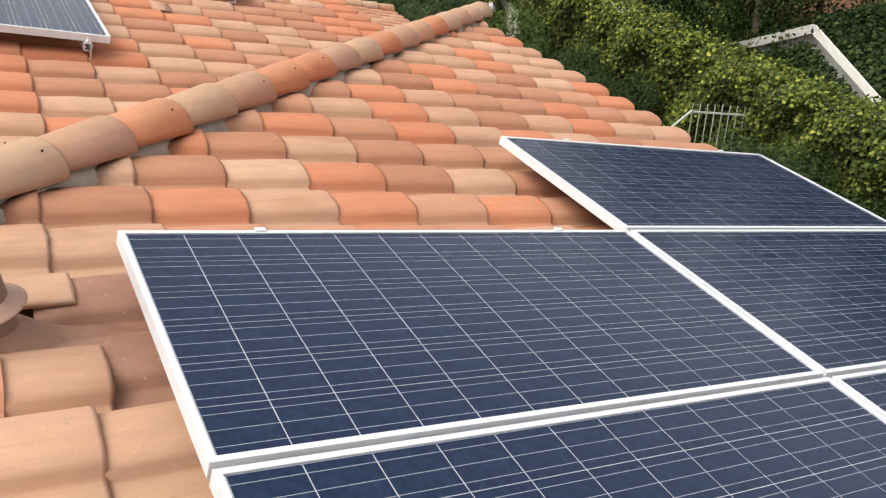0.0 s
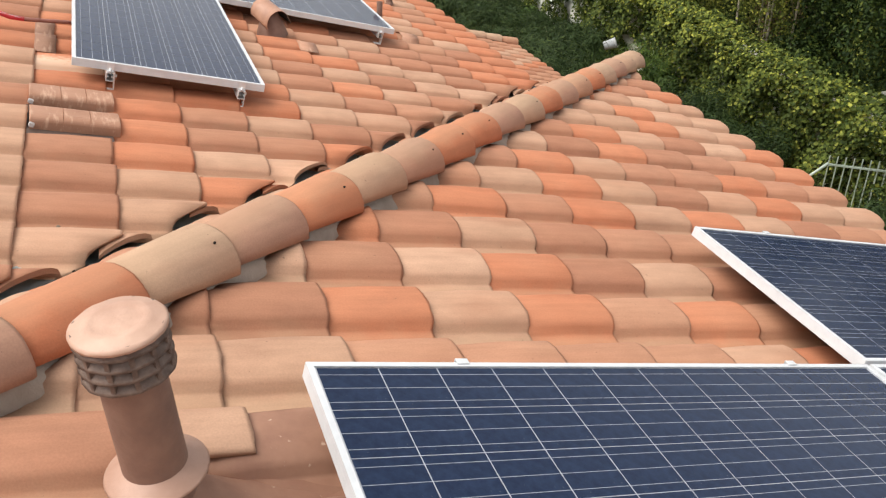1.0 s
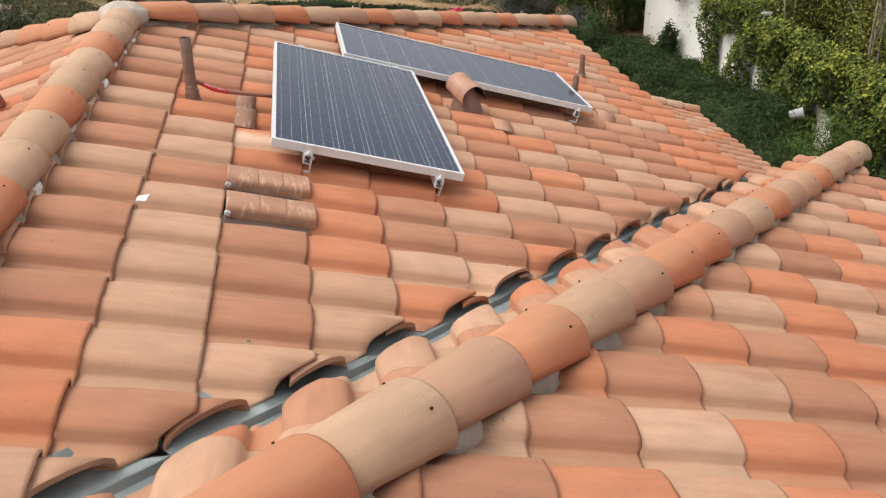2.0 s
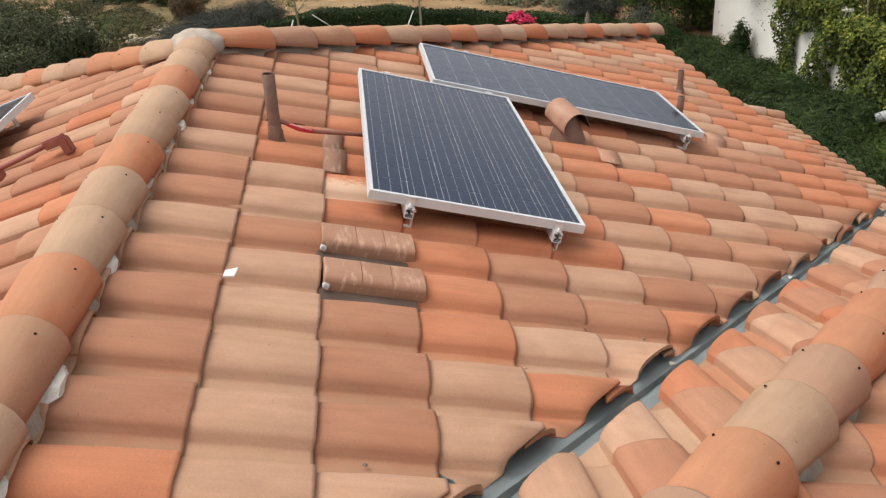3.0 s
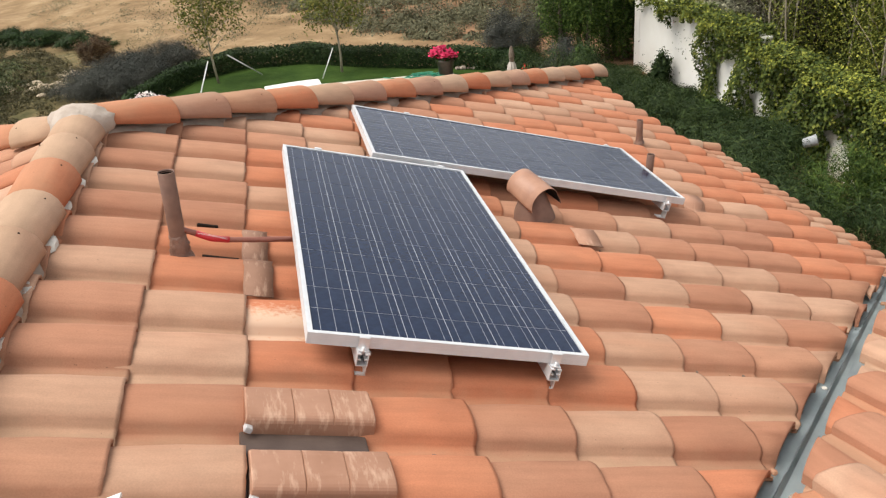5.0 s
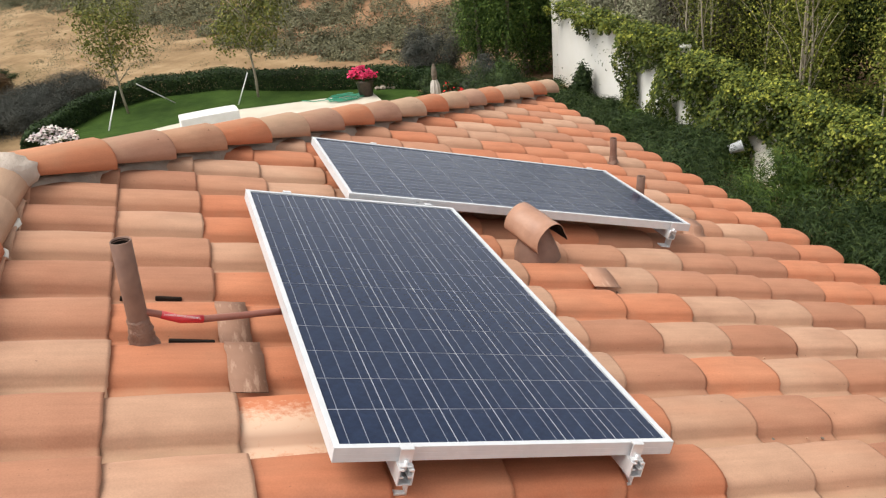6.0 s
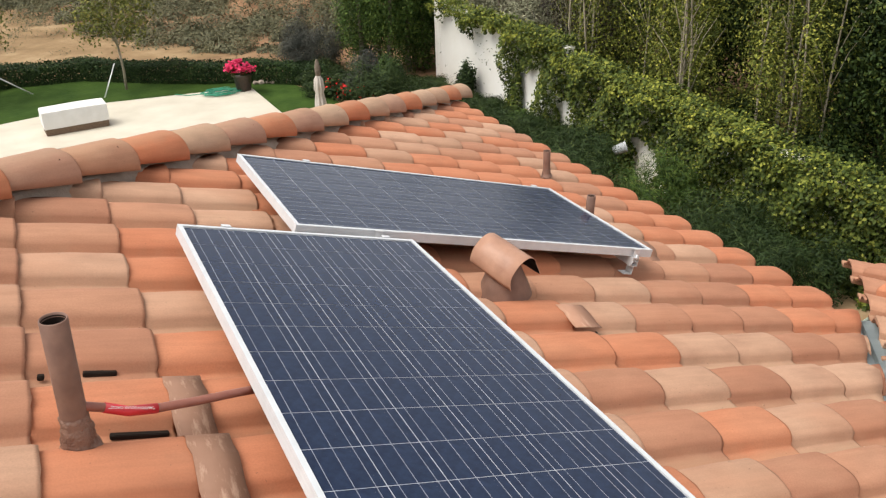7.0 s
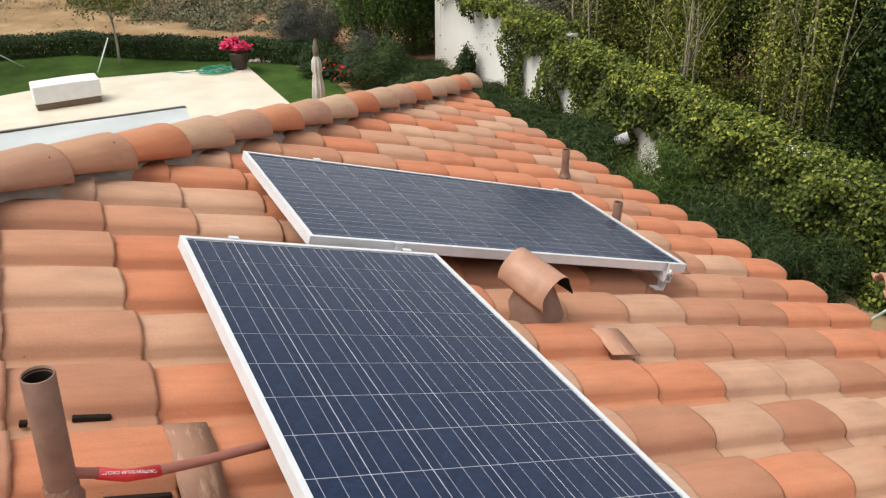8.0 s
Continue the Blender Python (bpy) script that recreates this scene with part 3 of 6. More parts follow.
# ---- solar panels ----
PANEL_L, PANEL_S, PANEL_T = 1.956, 0.992, 0.042


def panel_frame_mesh():
    """The hollow-section frame: four mitred rails with a lip and three shallow grooves on the outside."""
    bm = bmesh.new()
    prof = [(0, 0), (0, -0.016), (0.0003, -0.0166), (0.0003, -0.0184), (0, -0.019), (0, -0.029), (0.0003, -0.0296), (0.0003, -0.0314), (0, -0.032), (0, -PANEL_T),
            (0.030, -PANEL_T), (0.030, -PANEL_T + 0.002), (0.010, -PANEL_T + 0.002), (0.010, -0.006), (0.017, -0.004), (0.017, 0)]
    rings = []
    for sx, sy in ((-1, -1), (1, -1), (1, 1), (-1, 1)):
        rings.append([bm.verts.new((sx * (PANEL_L / 2 - d), sy * (PANEL_S / 2 - d), z)) for d, z in prof])
    for a, b in zip(rings, rings[1:] + rings[:1]):
        for i in range(len(prof)):
            j = (i + 1) % len(prof)
            bm.faces.new((a[i], a[j], b[j], b[i]))
    bmesh.ops.recalc_face_normals(bm, faces=bm.faces)
    return bm


def solar_panel(m, label, group):
    """A 72-cell module; its top face lies at z = 0, its long side along x."""
    top = thing("solar_panel", m, label, "solar panel", group)
    part("frame", panel_frame_mesh(), M_ALU, top, "silver aluminium frame")
    laminate = part("laminate", box((0, 0, -0.0085), (PANEL_L - 0.030, PANEL_S - 0.030, 0.005)), M_SHEET, top, "white backsheet under glass")
    s, gap = 0.1569, 0.0025
    me = mesh_from("cell", [(-s / 2, -s / 2, 0), (s / 2, -s / 2, 0), (s / 2, s / 2, 0), (-s / 2, s / 2, 0)], [(0, 1, 2, 3)], M_CELL)
    for i in range(12):
        for j in range(6):
            ob = new("cell", me)
            ob.parent = laminate
            ob.location = ((i - 5.5) * (s + gap), (j - 2.5) * (s + gap), -0.0052)
    return top


def roof_pose(x, y, z, turn=0.0):
    """A pose given in the main slope's own axes: down the slope, along the eave, and out of it."""
    return TILT_Y @ pose(x, y, z, 0, 0, turn)


back_m = Matrix.Translation((2 * RIDGE_X, 0, 0)) @ Matrix.Rotation(-PITCH, 4, "Y")
first = solar_panel(roof_pose(PANEL_S / 2, PANEL_L / 2 + 0.004, 0.0, 90), "dark blue solar panel in a silver frame on the main slope", "panels on the main slope")
copy_thing(first, roof_pose(0.492 + PANEL_L / 2, 2.042 + PANEL_S / 2, 0.0))
wing_group = "panels on the wing slope"
WING_X, WING_Y, WING_N = 0.494, -2.986, 0.261
one = copy_thing(first, roof_pose(WING_X + PANEL_L / 2, WING_Y - PANEL_S / 2, WING_N))
tagged(one, "blue solar panel in a silver frame on the wing slope", "solar panel", wing_group)
for cx, cy in ((1, 1), (1, 0), (0, -1), (1, -1)):
    copy_thing(one, roof_pose(WING_X + PANEL_L / 2 + cx * (PANEL_L + 0.018), WING_Y - PANEL_S / 2 + cy * (PANEL_S + 0.02), WING_N))
third = copy_thing(first, back_m @ pose(-0.07 - PANEL_S / 2, 0.18 + PANEL_L / 2, 0.02, 0, 0, 90))
tagged(third, "solar panel in a silver frame on the back slope", "solar panel", "panels on the back slope")


# ---- mounting rails, feet and clamps ----
def mount_rail(m, length, feet, label, clamps=(0.0, None)):
    """A slotted rail along y from y = 0, its top at z = 0, on angle feet, with end clamps that grip the panel above."""
    top = thing("mounting_rail", m, label, "mounting rail", "panel mounting rails")
    bm = bmesh.new()
    w, h, t = 0.020, 0.046, 0.003
    outline = [(-w, 0), (-0.007, 0), (-0.007, -0.004), (-w + t, -0.004), (-w + t, -0.020), (-0.006, -0.020), (-0.006, -0.024), (-w + t, -0.024), (-w + t, -h + t), (w - t, -h + t), (w - t, -0.024), (0.006, -0.024),
               (0.006, -0.020), (w - t, -0.020), (w - t, -0.004), (0.007, -0.004), (0.007, 0), (w, 0), (w, -h), (-w, -h)]
    a = [bm.verts.new((x, 0, z)) for x, z in outline]
    b = [bm.verts.new((x, length, z)) for x, z in outline]
    for i in range(len(outline)):
        j = (i + 1) % len(outline)
        bm.faces.new((a[i], a[j], b[j], b[i]))
    for ring in (a, b):
        bm.faces.new(ring)
    bmesh.ops.recalc_face_normals(bm, faces=bm.faces)
    part("rail", bm, M_BRACKET, top)
    for y in feet:
        bm = bmesh.new()
        add_box(bm, (0.024, y, -0.055), (0.006, 0.05, 0.095), 0.001)
        add_box(bm, (0.0, y, -0.100), (0.055, 0.05, 0.006), 0.001)
        foot = part("foot", bm, M_BRACKET, top)
        bm = bmesh.new()
        lathe(bm, [(0, 0.010), (0.008, 0.010), (0.008, 0.0), (0.0, 0.0)], 6, pose(0.027, y, -0.03, 0, 90, 0))
        part("bolt", bm, M_BRACKET, foot)
    for y in clamps:
        if y is None:
            continue
        bm = bmesh.new()
        s = -1 if y <= 0.1 else 1
        add_box(bm, (0, y + s * 0.010, 0.021), (0.036, 0.004, 0.052), 0.001)
        add_box(bm, (0, y + s * 0.002, 0.0455), (0.036, 0.022, 0.004), 0.001)
        add_box(bm, (0, y + s * 0.018, 0.004), (0.036, 0.018, 0.004), 0.001)
        clamp = part("end_clamp", bm, M_BRACKET, top)
        bm = bmesh.new()
        lathe(bm, [(0, 0.008), (0.006, 0.008), (0.006, -0.02), (0, -0.02)], 8, pose(0, y + s * 0.018, 0.010))
        part("clamp_bolt", bm, M_BRACKET, clamp)
    return top


RAIL_LABEL = "slotted aluminium rail with feet and end clamps under a panel"
for x in (0.185, 0.865):
    mount_rail(roof_pose(x, -0.035, -0.043), 2.04, (0.06, 1.0, 1.9), RAIL_LABEL, (0.035, 2.0))
for x in (0.86, 2.33):
    mount_rail(roof_pose(x, 2.015, -0.043), 1.06, (0.05, 0.95), RAIL_LABEL, (0.02, 1.022))
for k in (0, 1):
    for x in (0.42, 1.6):
        gx = WING_X + x + k * (PANEL_L + 0.018)
        top_y = WING_Y + k * (PANEL_S + 0.02)
        length = 2 * PANEL_S + 0.02 + k * (PANEL_S + 0.02) + 0.05
        mount_rail(roof_pose(gx, top_y - length + 0.025, WING_N - 0.043), length, (0.2, length - 0.25), RAIL_LABEL, (None, length - 0.026))
for x in (-0.25, -0.91):
    mount_rail(back_m @ pose(x, 0.145, -0.023), 2.03, (0.06, 1.9), RAIL_LABEL, (0.035, None))


# ---- vents, pipes and fittings on the main slope ----
def open_pipe(name, base, tip, radius, label, boot=True):
    """A vent pipe with an open mouth and a crumpled lead boot; its foot stands in the roof."""
    base, tip = TILT_Y @ Vector(base), TILT_Y @ Vector(tip)
    axis = (tip - base)
    h = axis.length
    m = Matrix.Translation(base) @ axis.to_track_quat("Z", "Y").to_matrix().to_4x4()
    top = thing(name, m, label, "vent pipe")
    bm = bmesh.new()
    lathe(bm, [(radius, -0.03), (radius, h * 0.5), (radius * 1.01, h - 0.002), (radius * 0.96, h), (radius * 0.90, h - 0.001), (radius * 0.88, h - 0.012)], 24)
    part("pipe", bm, M_PAINT, top)
    bm = bmesh.new()
    lathe(bm, [(radius * 0.885, h - 0.006), (radius * 0.88, h * 0.3), (0.0, h * 0.28)], 24)
    # the bore's near-black colour stands in for shade inside the pipe
    part("bore", bm, M_DARK, top, "inside of the pipe, its shade put in as near-black")
    if boot:
        bm = bmesh.new()
        prof = [(radius * 1.02, h * 0.30), (radius * 1.13, h * 0.285), (radius * 1.09, h * 0.24), (radius * 1.12, h * 0.21), (radius * 1.22, h * 0.185), (radius * 1.15, h * 0.165), (radius * 1.30, h * 0.13), (radius * 1.26, h * 0.10), (radius * 1.5, h * 0.06), (radius * 1.7, 0.0)]
        lathe(bm, prof, 36)
        for v in bm.verts:
            k = 1 + 0.10 * noise.noise(v.co * 40) + 0.06 * noise.noise(v.co * 90)
            v.co.x *= k
            v.co.y *= k
        part("boot", bm, M_LEAD, top, "crumpled brown-painted lead boot")
    return top


M_LEAD = plain("painted_lead", (0.16, 0.09, 0.065), (0.27, 0.16, 0.115), 22, 0.45, bump=0.7, dist=0.01)
open_pipe("vent_pipe", (-0.418, 0.772, -0.160), (-0.512, 0.772, 0.197), 0.031, "brown-painted open vent pipe leaning on the main slope")
open_pipe("vent_pipe", (2.545, 2.695, -0.13), (2.500, 2.700, 0.075), 0.026, "short brown vent pipe beside a solar panel")
open_pipe("vent_pipe", (3.02, 3.86, -0.14), (2.965, 3.865, 0.050), 0.026, "short brown vent pipe near the eave")

# a hooded vent between the panels
hood_at = TILT_Y @ Vector((1.387, 1.765, -0.12))
hood = thing("hooded_vent", Matrix.Translation(hood_at), "brown-painted sheet metal vent with a rolled hood", "roof vent")
bm = bmesh.new()
lathe(bm, [(0.120, -0.03), (0.108, 0.01), (0.088, 0.06), (0.068, 0.11), (0.060, 0.15), (0.0, 0.15)], 28)
part("base", bm, M_PAINT, hood)
bm = bmesh.new()
steps, hl, hr = 26, 0.245, 0.098
grid = []
for layer in (0, 1):
    rows_ = []
    for j in range(5):
        x = -hl / 2 + hl * j / 4
        ring = []
        for i in range(steps + 1):
            a = radians(-14 + 208 * i / steps)
            r = hr * (1 + 0.03 * noise.noise((x * 9, math.cos(a), math.sin(a)))) - 0.003 * layer
            flare = 0.030 * j / 4 * max(0, 0.3 - math.sin(a))
            ring.append(bm.verts.new((x + (0.05 * max(0, 0.25 - math.sin(a)) if j == 4 else 0), (r + flare) * math.cos(a), r * math.sin(a))))
        rows_.append(ring)
    grid.append(rows_)
for layer in (0, 1):
    for j in range(4):
        for i in range(steps):
            q = (grid[layer][j][i], grid[layer][j + 1][i], grid[layer][j + 1][i + 1], grid[layer][j][i + 1])
            f = bm.faces.new(q if layer == 0 else q[::-1])
            f.smooth = True
            f.material_index = layer
for j in (0, 4):
    for i in range(steps):
        bm.faces.new((grid[0][j][i], grid[0][j][i + 1], grid[1][j][i + 1], grid[1][j][i]))
for i in (0, steps):
    for j in range(4):
        bm.faces.new((grid[0][j][i], grid[0][j + 1][i], grid[1][j + 1][i], grid[1][j][i]))
bmesh.ops.transform(bm, matrix=pose(-0.002, 0.012, 0.112, 0, 14, -69) @ Matrix.Scale(0.92, 4), verts=bm.verts)
rolled = part("hood", bm, plain("copper_brown_paint", (0.33, 0.17, 0.11), (0.48, 0.27, 0.18), 9, 0.5, 0.0, 0.3), hood, "rolled copper-brown sheet hood, open at its end")
# inner faces of the brown sheet blackened for the shade under the hood
rolled.data.materials.append(M_DARK)


# a pair of raised metal vent covers let into the tiles
def tile_vent():
    m = MAIN @ pose(0.174 - 0.349, -0.41 - 0.2975, 0.0, 0, 0, 2.6)
    top = thing("tile_vent", m, "pair of raised brown-painted vent covers let into the tiles", "roof vent")
    bm = bmesh.new()
    add_box(bm, (0.185, 0.285, 0.020), (0.37, 0.64, 0.026), 0.003)
    part("pan", bm, plain("dark_painted_pan", (0.07, 0.048, 0.04), (0.12, 0.085, 0.07), 8, 0.5), top, "dark grey-brown metal pan")
    for k, (v, x1) in enumerate(((0.078, 0.398), (0.380, 0.394))):
        bm = bmesh.new()
        n = 14
        prof = []
        for i in range(n + 1):
            a = math.pi * (1 - i / n)
            prof.append((0.086 + 0.086 * math.copysign(abs(math.cos(a)) ** 0.45, math.cos(a)), 0.052 + 0.044 * abs(math.sin(a)) ** 0.6))
        xs = [0.012, 0.016, 0.150, 0.1525, 0.155, 0.265, 0.2675, 0.270, x1 - 0.004, x1]
        drop = [0.004, 0, 0, 0.005, 0, 0, 0.005, 0, 0, 0.004]
        rings = [[bm.verts.new((x, y + v, z - d + 0.004 * noise.noise((x * 20, y * 20, k)))) for y, z in prof] for x, d in zip(xs, drop)]
        for a, b in zip(rings, rings[1:]):
            for i in range(n):
                bm.faces.new((a[i], b[i], b[i + 1], a[i + 1]))
        low = [[bm.verts.new((x, v + y, 0.031)) for y in (0.0, 0.172)] for x in (xs[0], xs[-1])]
        bm.faces.new([*rings[0], low[0][1], low[0][0]])
        bm.faces.new([*rings[-1][::-1], low[1][0], low[1][1]])
        bm.faces.new([r[0] for r in rings] + [low[1][0], low[0][0]])
        bm.faces.new([r[-1] for r in rings][::-1] + [low[0][1], low[1][1]])
        bmesh.ops.recalc_face_normals(bm, faces=bm.faces)
        cover = part("cover", bm, M_SCUFF, top, "scuffed brown-painted cover with two seams")
        bm = bmesh.new()
        add_box(bm, (0.0, v - 0.004, 0.060), (0.022, 0.030, 0.018), 0.002, pose(0, 0, 0, 0, 20, 0))
        part("clip", bm, M_BRACKET, cover, "bright metal clip")


def scuffed(name, tone, amount):
    m = Mat(name, 0.62, 0.0, 0.3)
    base = m.ramp(m.noise(7, 4), [(0.3, (0.31 * tone, 0.160 * tone, 0.10 * tone)), (0.7, (0.40 * tone, 0.22 * tone, 0.145 * tone))])
    scuff = m.ramp(m.noise(16, 5, 0.65, stretch=(2.6, 0.6, 1)), [(0.53, (0, 0, 0)), (0.68, (1, 1, 1))])
    m.color(m.mix(m.math("MULTIPLY", scuff, amount), base, (0.62, 0.42, 0.30)))
    m.bump(m.noise(22, 4, stretch=(2.0, 0.5, 1)), 0.25, 0.005)
    return m.m


M_SCUFF = scuffed("scuffed_brown_paint", 1.05, 0.62)
M_PATCH = scuffed("scuffed_flashing_paint", 0.72, 0.5)
M_TORN = scuffed("rosy_flashing_paint", 1.12, 0.5)
tile_vent()


def sprayed():
    """Orange clay with a pale overspray of paint across it."""
    m = Mat("sprayed_clay", 0.8, 0.0, 0.3)
    ax = m.axes()
    clay = m.ramp(m.noise(9, 4), [(0.3, (0.50, 0.17, 0.08)), (0.7, (0.58, 0.22, 0.11))])
    band = m.math("SUBTRACT", 1.0, m.math("MULTIPLY", m.math("ABSOLUTE", m.math("SUBTRACT", ax[1], 0.10)), 8.0))
    speck = m.math("ADD", band, m.math("MULTIPLY", m.math("SUBTRACT", m.noise(45, 6, 0.75), 0.5), 2.2))
    m.color(m.mix(m.math("MULTIPLY", m.ramp(speck, [(0.05, (0, 0, 0)), (0.70, (1, 1, 1))]), 0.78), clay, (0.70, 0.53, 0.39)))
    return m.m


M_SPRAY = sprayed()


def oversprayed():
    """Clay dulled by brown paint, with pale drips."""
    m = Mat("oversprayed_clay", 0.65, 0.0, 0.3)
    base = m.ramp(m.noise(8, 4), [(0.35, (0.27, 0.14, 0.095)), (0.7, (0.38, 0.21, 0.14))])
    m.color(m.mix(m.ramp(m.noise(38, 3, 0.6), [(0.68, (0, 0, 0)), (0.76, (1, 1, 1))]), base, (0.55, 0.40, 0.30)))
    m.bump(m.noise(40, 4), 0.3, 0.004)
    return m.m


M_OVERSPRAY = oversprayed()


def flashing_patch(frame_m, u, v, width, v0, v1, lift, material, label, bridge=0.026):
    """A strip of painted sheet dressed over the tiles."""
    prof = [(a, b) for a, b in tile_profile()]
    bm = bmesh.new()
    rows_ = []
    for layer in (0, 1):
        for x in (0.0, width * 0.5, width):
            ring = []
            for i in range(15):
                y = v0 + (v1 - v0) * i / 14
                z = float(np.interp(y, [p[0] for p in prof], [p[1] for p in prof]))
                if y < 0.21:  # the strip falls straight from the crest and bridges the pan
                    z = max(z, bridge + (0.062 - bridge) * (y - v0) / (0.21 - v0))
                z += lift + THICK + 0.002 * noise.noise((x * 40, y * 30, u)) - 0.003 * layer
                ring.append(bm.verts.new((x + 0.006 * noise.noise((y * 20, u, 3)), y, z)))
            rows_.append(ring)
    for k in (0, 1, 3, 4):
        for i in range(14):
            q = (rows_[k][i], rows_[k + 1][i], rows_[k + 1][i + 1], rows_[k][i + 1])
            f = bm.faces.new(q if k < 3 else q[::-1])
            f.smooth = True
    for a, b in ((0, 3), (2, 5)):
        for i in range(14):
            bm.faces.new((rows_[a][i], rows_[a][i + 1], rows_[b][i + 1], rows_[b][i]))
    bmesh.ops.recalc_face_normals(bm, faces=bm.faces)
    ob = part("flashing_patch", bm, material)
    ob.matrix_world = frame_m @ pose(u, v, 0)
    return tagged(ob, label, "flashing", "dressed flashing patches")


def row(r):
    return -0.41 + 0.2975 * r


flashing_patch(MAIN, -0.186, row(3), 0.112, 0.015, 0.300, 0.012, M_PATCH, "scuffed brown flashing strip dressed over a tile")
flashing_patch(MAIN, -0.192, row(4), 0.105, 0.0, 0.300, 0.010, M_PATCH, "dull brown flashing strip beside the conduit")
flashing_patch(MAIN, 1.535, row(6), 0.14, 0.035, 0.200, 0.012, M_TORN, "torn brown flashing strip dressed over a tile", 0.036)
flashing_patch(MAIN, 2.66, row(9), 0.16, 0.06, 0.30, 0.012, M_TORN, "brown flashing strip near the panel corner", 0.004)

# dark bars behind the vent pipe, put in for the shade of slits between tiles
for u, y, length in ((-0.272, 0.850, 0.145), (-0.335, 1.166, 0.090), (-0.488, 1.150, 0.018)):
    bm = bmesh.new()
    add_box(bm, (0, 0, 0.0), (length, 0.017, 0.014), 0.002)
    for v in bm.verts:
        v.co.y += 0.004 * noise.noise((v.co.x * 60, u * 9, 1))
    slot = part("slit_shade", bm, M_DARK)
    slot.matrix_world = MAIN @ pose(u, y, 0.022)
    tagged(slot, "dark bar set in a tile's pan for the shade of a slit", "roof gap", "broken gaps")

# conduit with its red warning label
conduit_pts = [TILT_Y @ Vector(p) for p in ((-0.462, 0.765, -0.022), (-0.410, 0.775, -0.036), (-0.380, 0.782, -0.044), (-0.32, 0.790, -0.062), (-0.25, 0.805, -0.066), (-0.15, 0.825, -0.062), (-0.05, 0.850, -0.058), (0.06, 0.880, -0.058))]
conduit = thing("conduit", Matrix.Translation(conduit_pts[3]), "red-brown electrical conduit from the vent pipe to a panel", "conduit")
bm = bmesh.new()
tube(bm, [p - conduit_pts[3] for p in conduit_pts], 0.0115, 12)
part("pipe", bm, plain("red_brown_conduit", (0.24, 0.085, 0.06), (0.31, 0.12, 0.085), 16, 0.5), conduit)
bm = bmesh.new()
tube(bm, [p - conduit_pts[3] for p in conduit_pts[2:5]], 0.0130, 12)
sleeve = part("label_sleeve", bm, plain("red_vinyl", (0.55, 0.02, 0.03), (0.62, 0.035, 0.045), 20, 0.35, bump=0), conduit, "bright red warning sleeve with white capitals")
text = bpy.data.curves.new("warning_text", "FONT")
text.body, text.size, text.align_x, text.extrude = "CAUTION SOLAR CIRCUIT", 0.0098, "CENTER", 0.0003
text_ob = bpy.data.objects.new("warning_text", text)
scene.collection.objects.link(text_ob)
text_mesh = bpy.data.meshes.new_from_object(text_ob.evaluated_get(bpy.context.evaluated_depsgraph_get()))
bpy.data.objects.remove(text_ob)
M_WHITE = plain("white_print", (0.78, 0.78, 0.76), (0.82, 0.82, 0.80), 20, 0.6, bump=0)
text_mesh.materials.clear()
text_mesh.materials.append(M_WHITE)
lettering = new("lettering", text_mesh)
lettering.parent = sleeve
a, b = conduit_pts[2] - conduit_pts[3], conduit_pts[4] - conduit_pts[3]
along = (a - b).normalized()
out = Vector((0.0, -0.62, 0.78))
out = (out - along * out.dot(along)).normalized()
up = out.cross(along)
mid = (a + b) / 2 + out * 0.0140 - up * 0.004 + (conduit_pts[3] - (conduit_pts[2] + conduit_pts[4]) / 2) * 0.6
lettering.matrix_basis = Matrix(((along.x, up.x, out.x, mid.x), (along.y, up.y, out.y, mid.y), (along.z, up.z, out.z, mid.z), (0, 0, 0, 1)))

# ---- round vent on the wing slope ----
vx, vy = 0.192, -3.255
deck_z = WING.translation.z - TP * (vx - WING.translation.x)
vent = thing("louvred_vent", Matrix.Translation((vx, vy, deck_z)), "brown-painted round vent pipe with a louvred cap", "roof vent")
H = 0.514 - deck_z
M_LOUVRE = plain("worn_louvre_paint", (0.085, 0.055, 0.042), (0.20, 0.14, 0.11), 45, 0.55, bump=0.4)
bm = bmesh.new()
lathe(bm, [(0.068, 0.0), (0.064, 0.12), (0.062, H - 0.10)], 32)
part("pipe", bm, M_PAINT, vent)
bm = bmesh.new()
lathe(bm, [(0.060, 0.168), (0.070, 0.162), (0.099, 0.148), (0.103, 0.143), (0.100, 0.140), (0.068, 0.150)], 32)
part("storm_collar", bm, plain("pale_brown_paint", (0.36, 0.21, 0.15), (0.45, 0.28, 0.21), 12, 0.5), vent, "pale brown storm collar")
bm = bmesh.new()
rings = []
for i in range(15):
    x = -0.030 + 0.345 * i / 14
    wide = 0.088 * math.sqrt(max(0.02, 1 - ((x - 0.10) / 0.24) ** 2)) + 0.008
    tall = 0.100 * math.exp(-(x / 0.12) ** 2) + 0.024
    ring = []
    for k in range(13):
        a = math.pi * k / 12
        w = 1 + 0.10 * noise.noise((x * 14, k * 0.6, 2))
        ring.append(bm.verts.new((x, wide * w * math.cos(a), tall * w * math.sin(a) ** 0.8 - TP * x - 0.004)))
    rings.append(ring)
for p, q in zip(rings, rings[1:]):
    for k in range(12):
        bm.faces.new((p[k], q[k], q[k + 1], p[k + 1])).smooth = True
bmesh.ops.recalc_face_normals(bm, faces=bm.faces)
part("boot_flashing", bm, M_OVERSPRAY, vent, "dull brown boot flashing dressed along the pan")
# near-black cylinder added for the shade between the louvres
bm = bmesh.new()
lathe(bm, [(0.068, H - 0.115), (0.068, H - 0.01)], 32)
cap_core = part("cap_core", bm, M_DARK, vent)
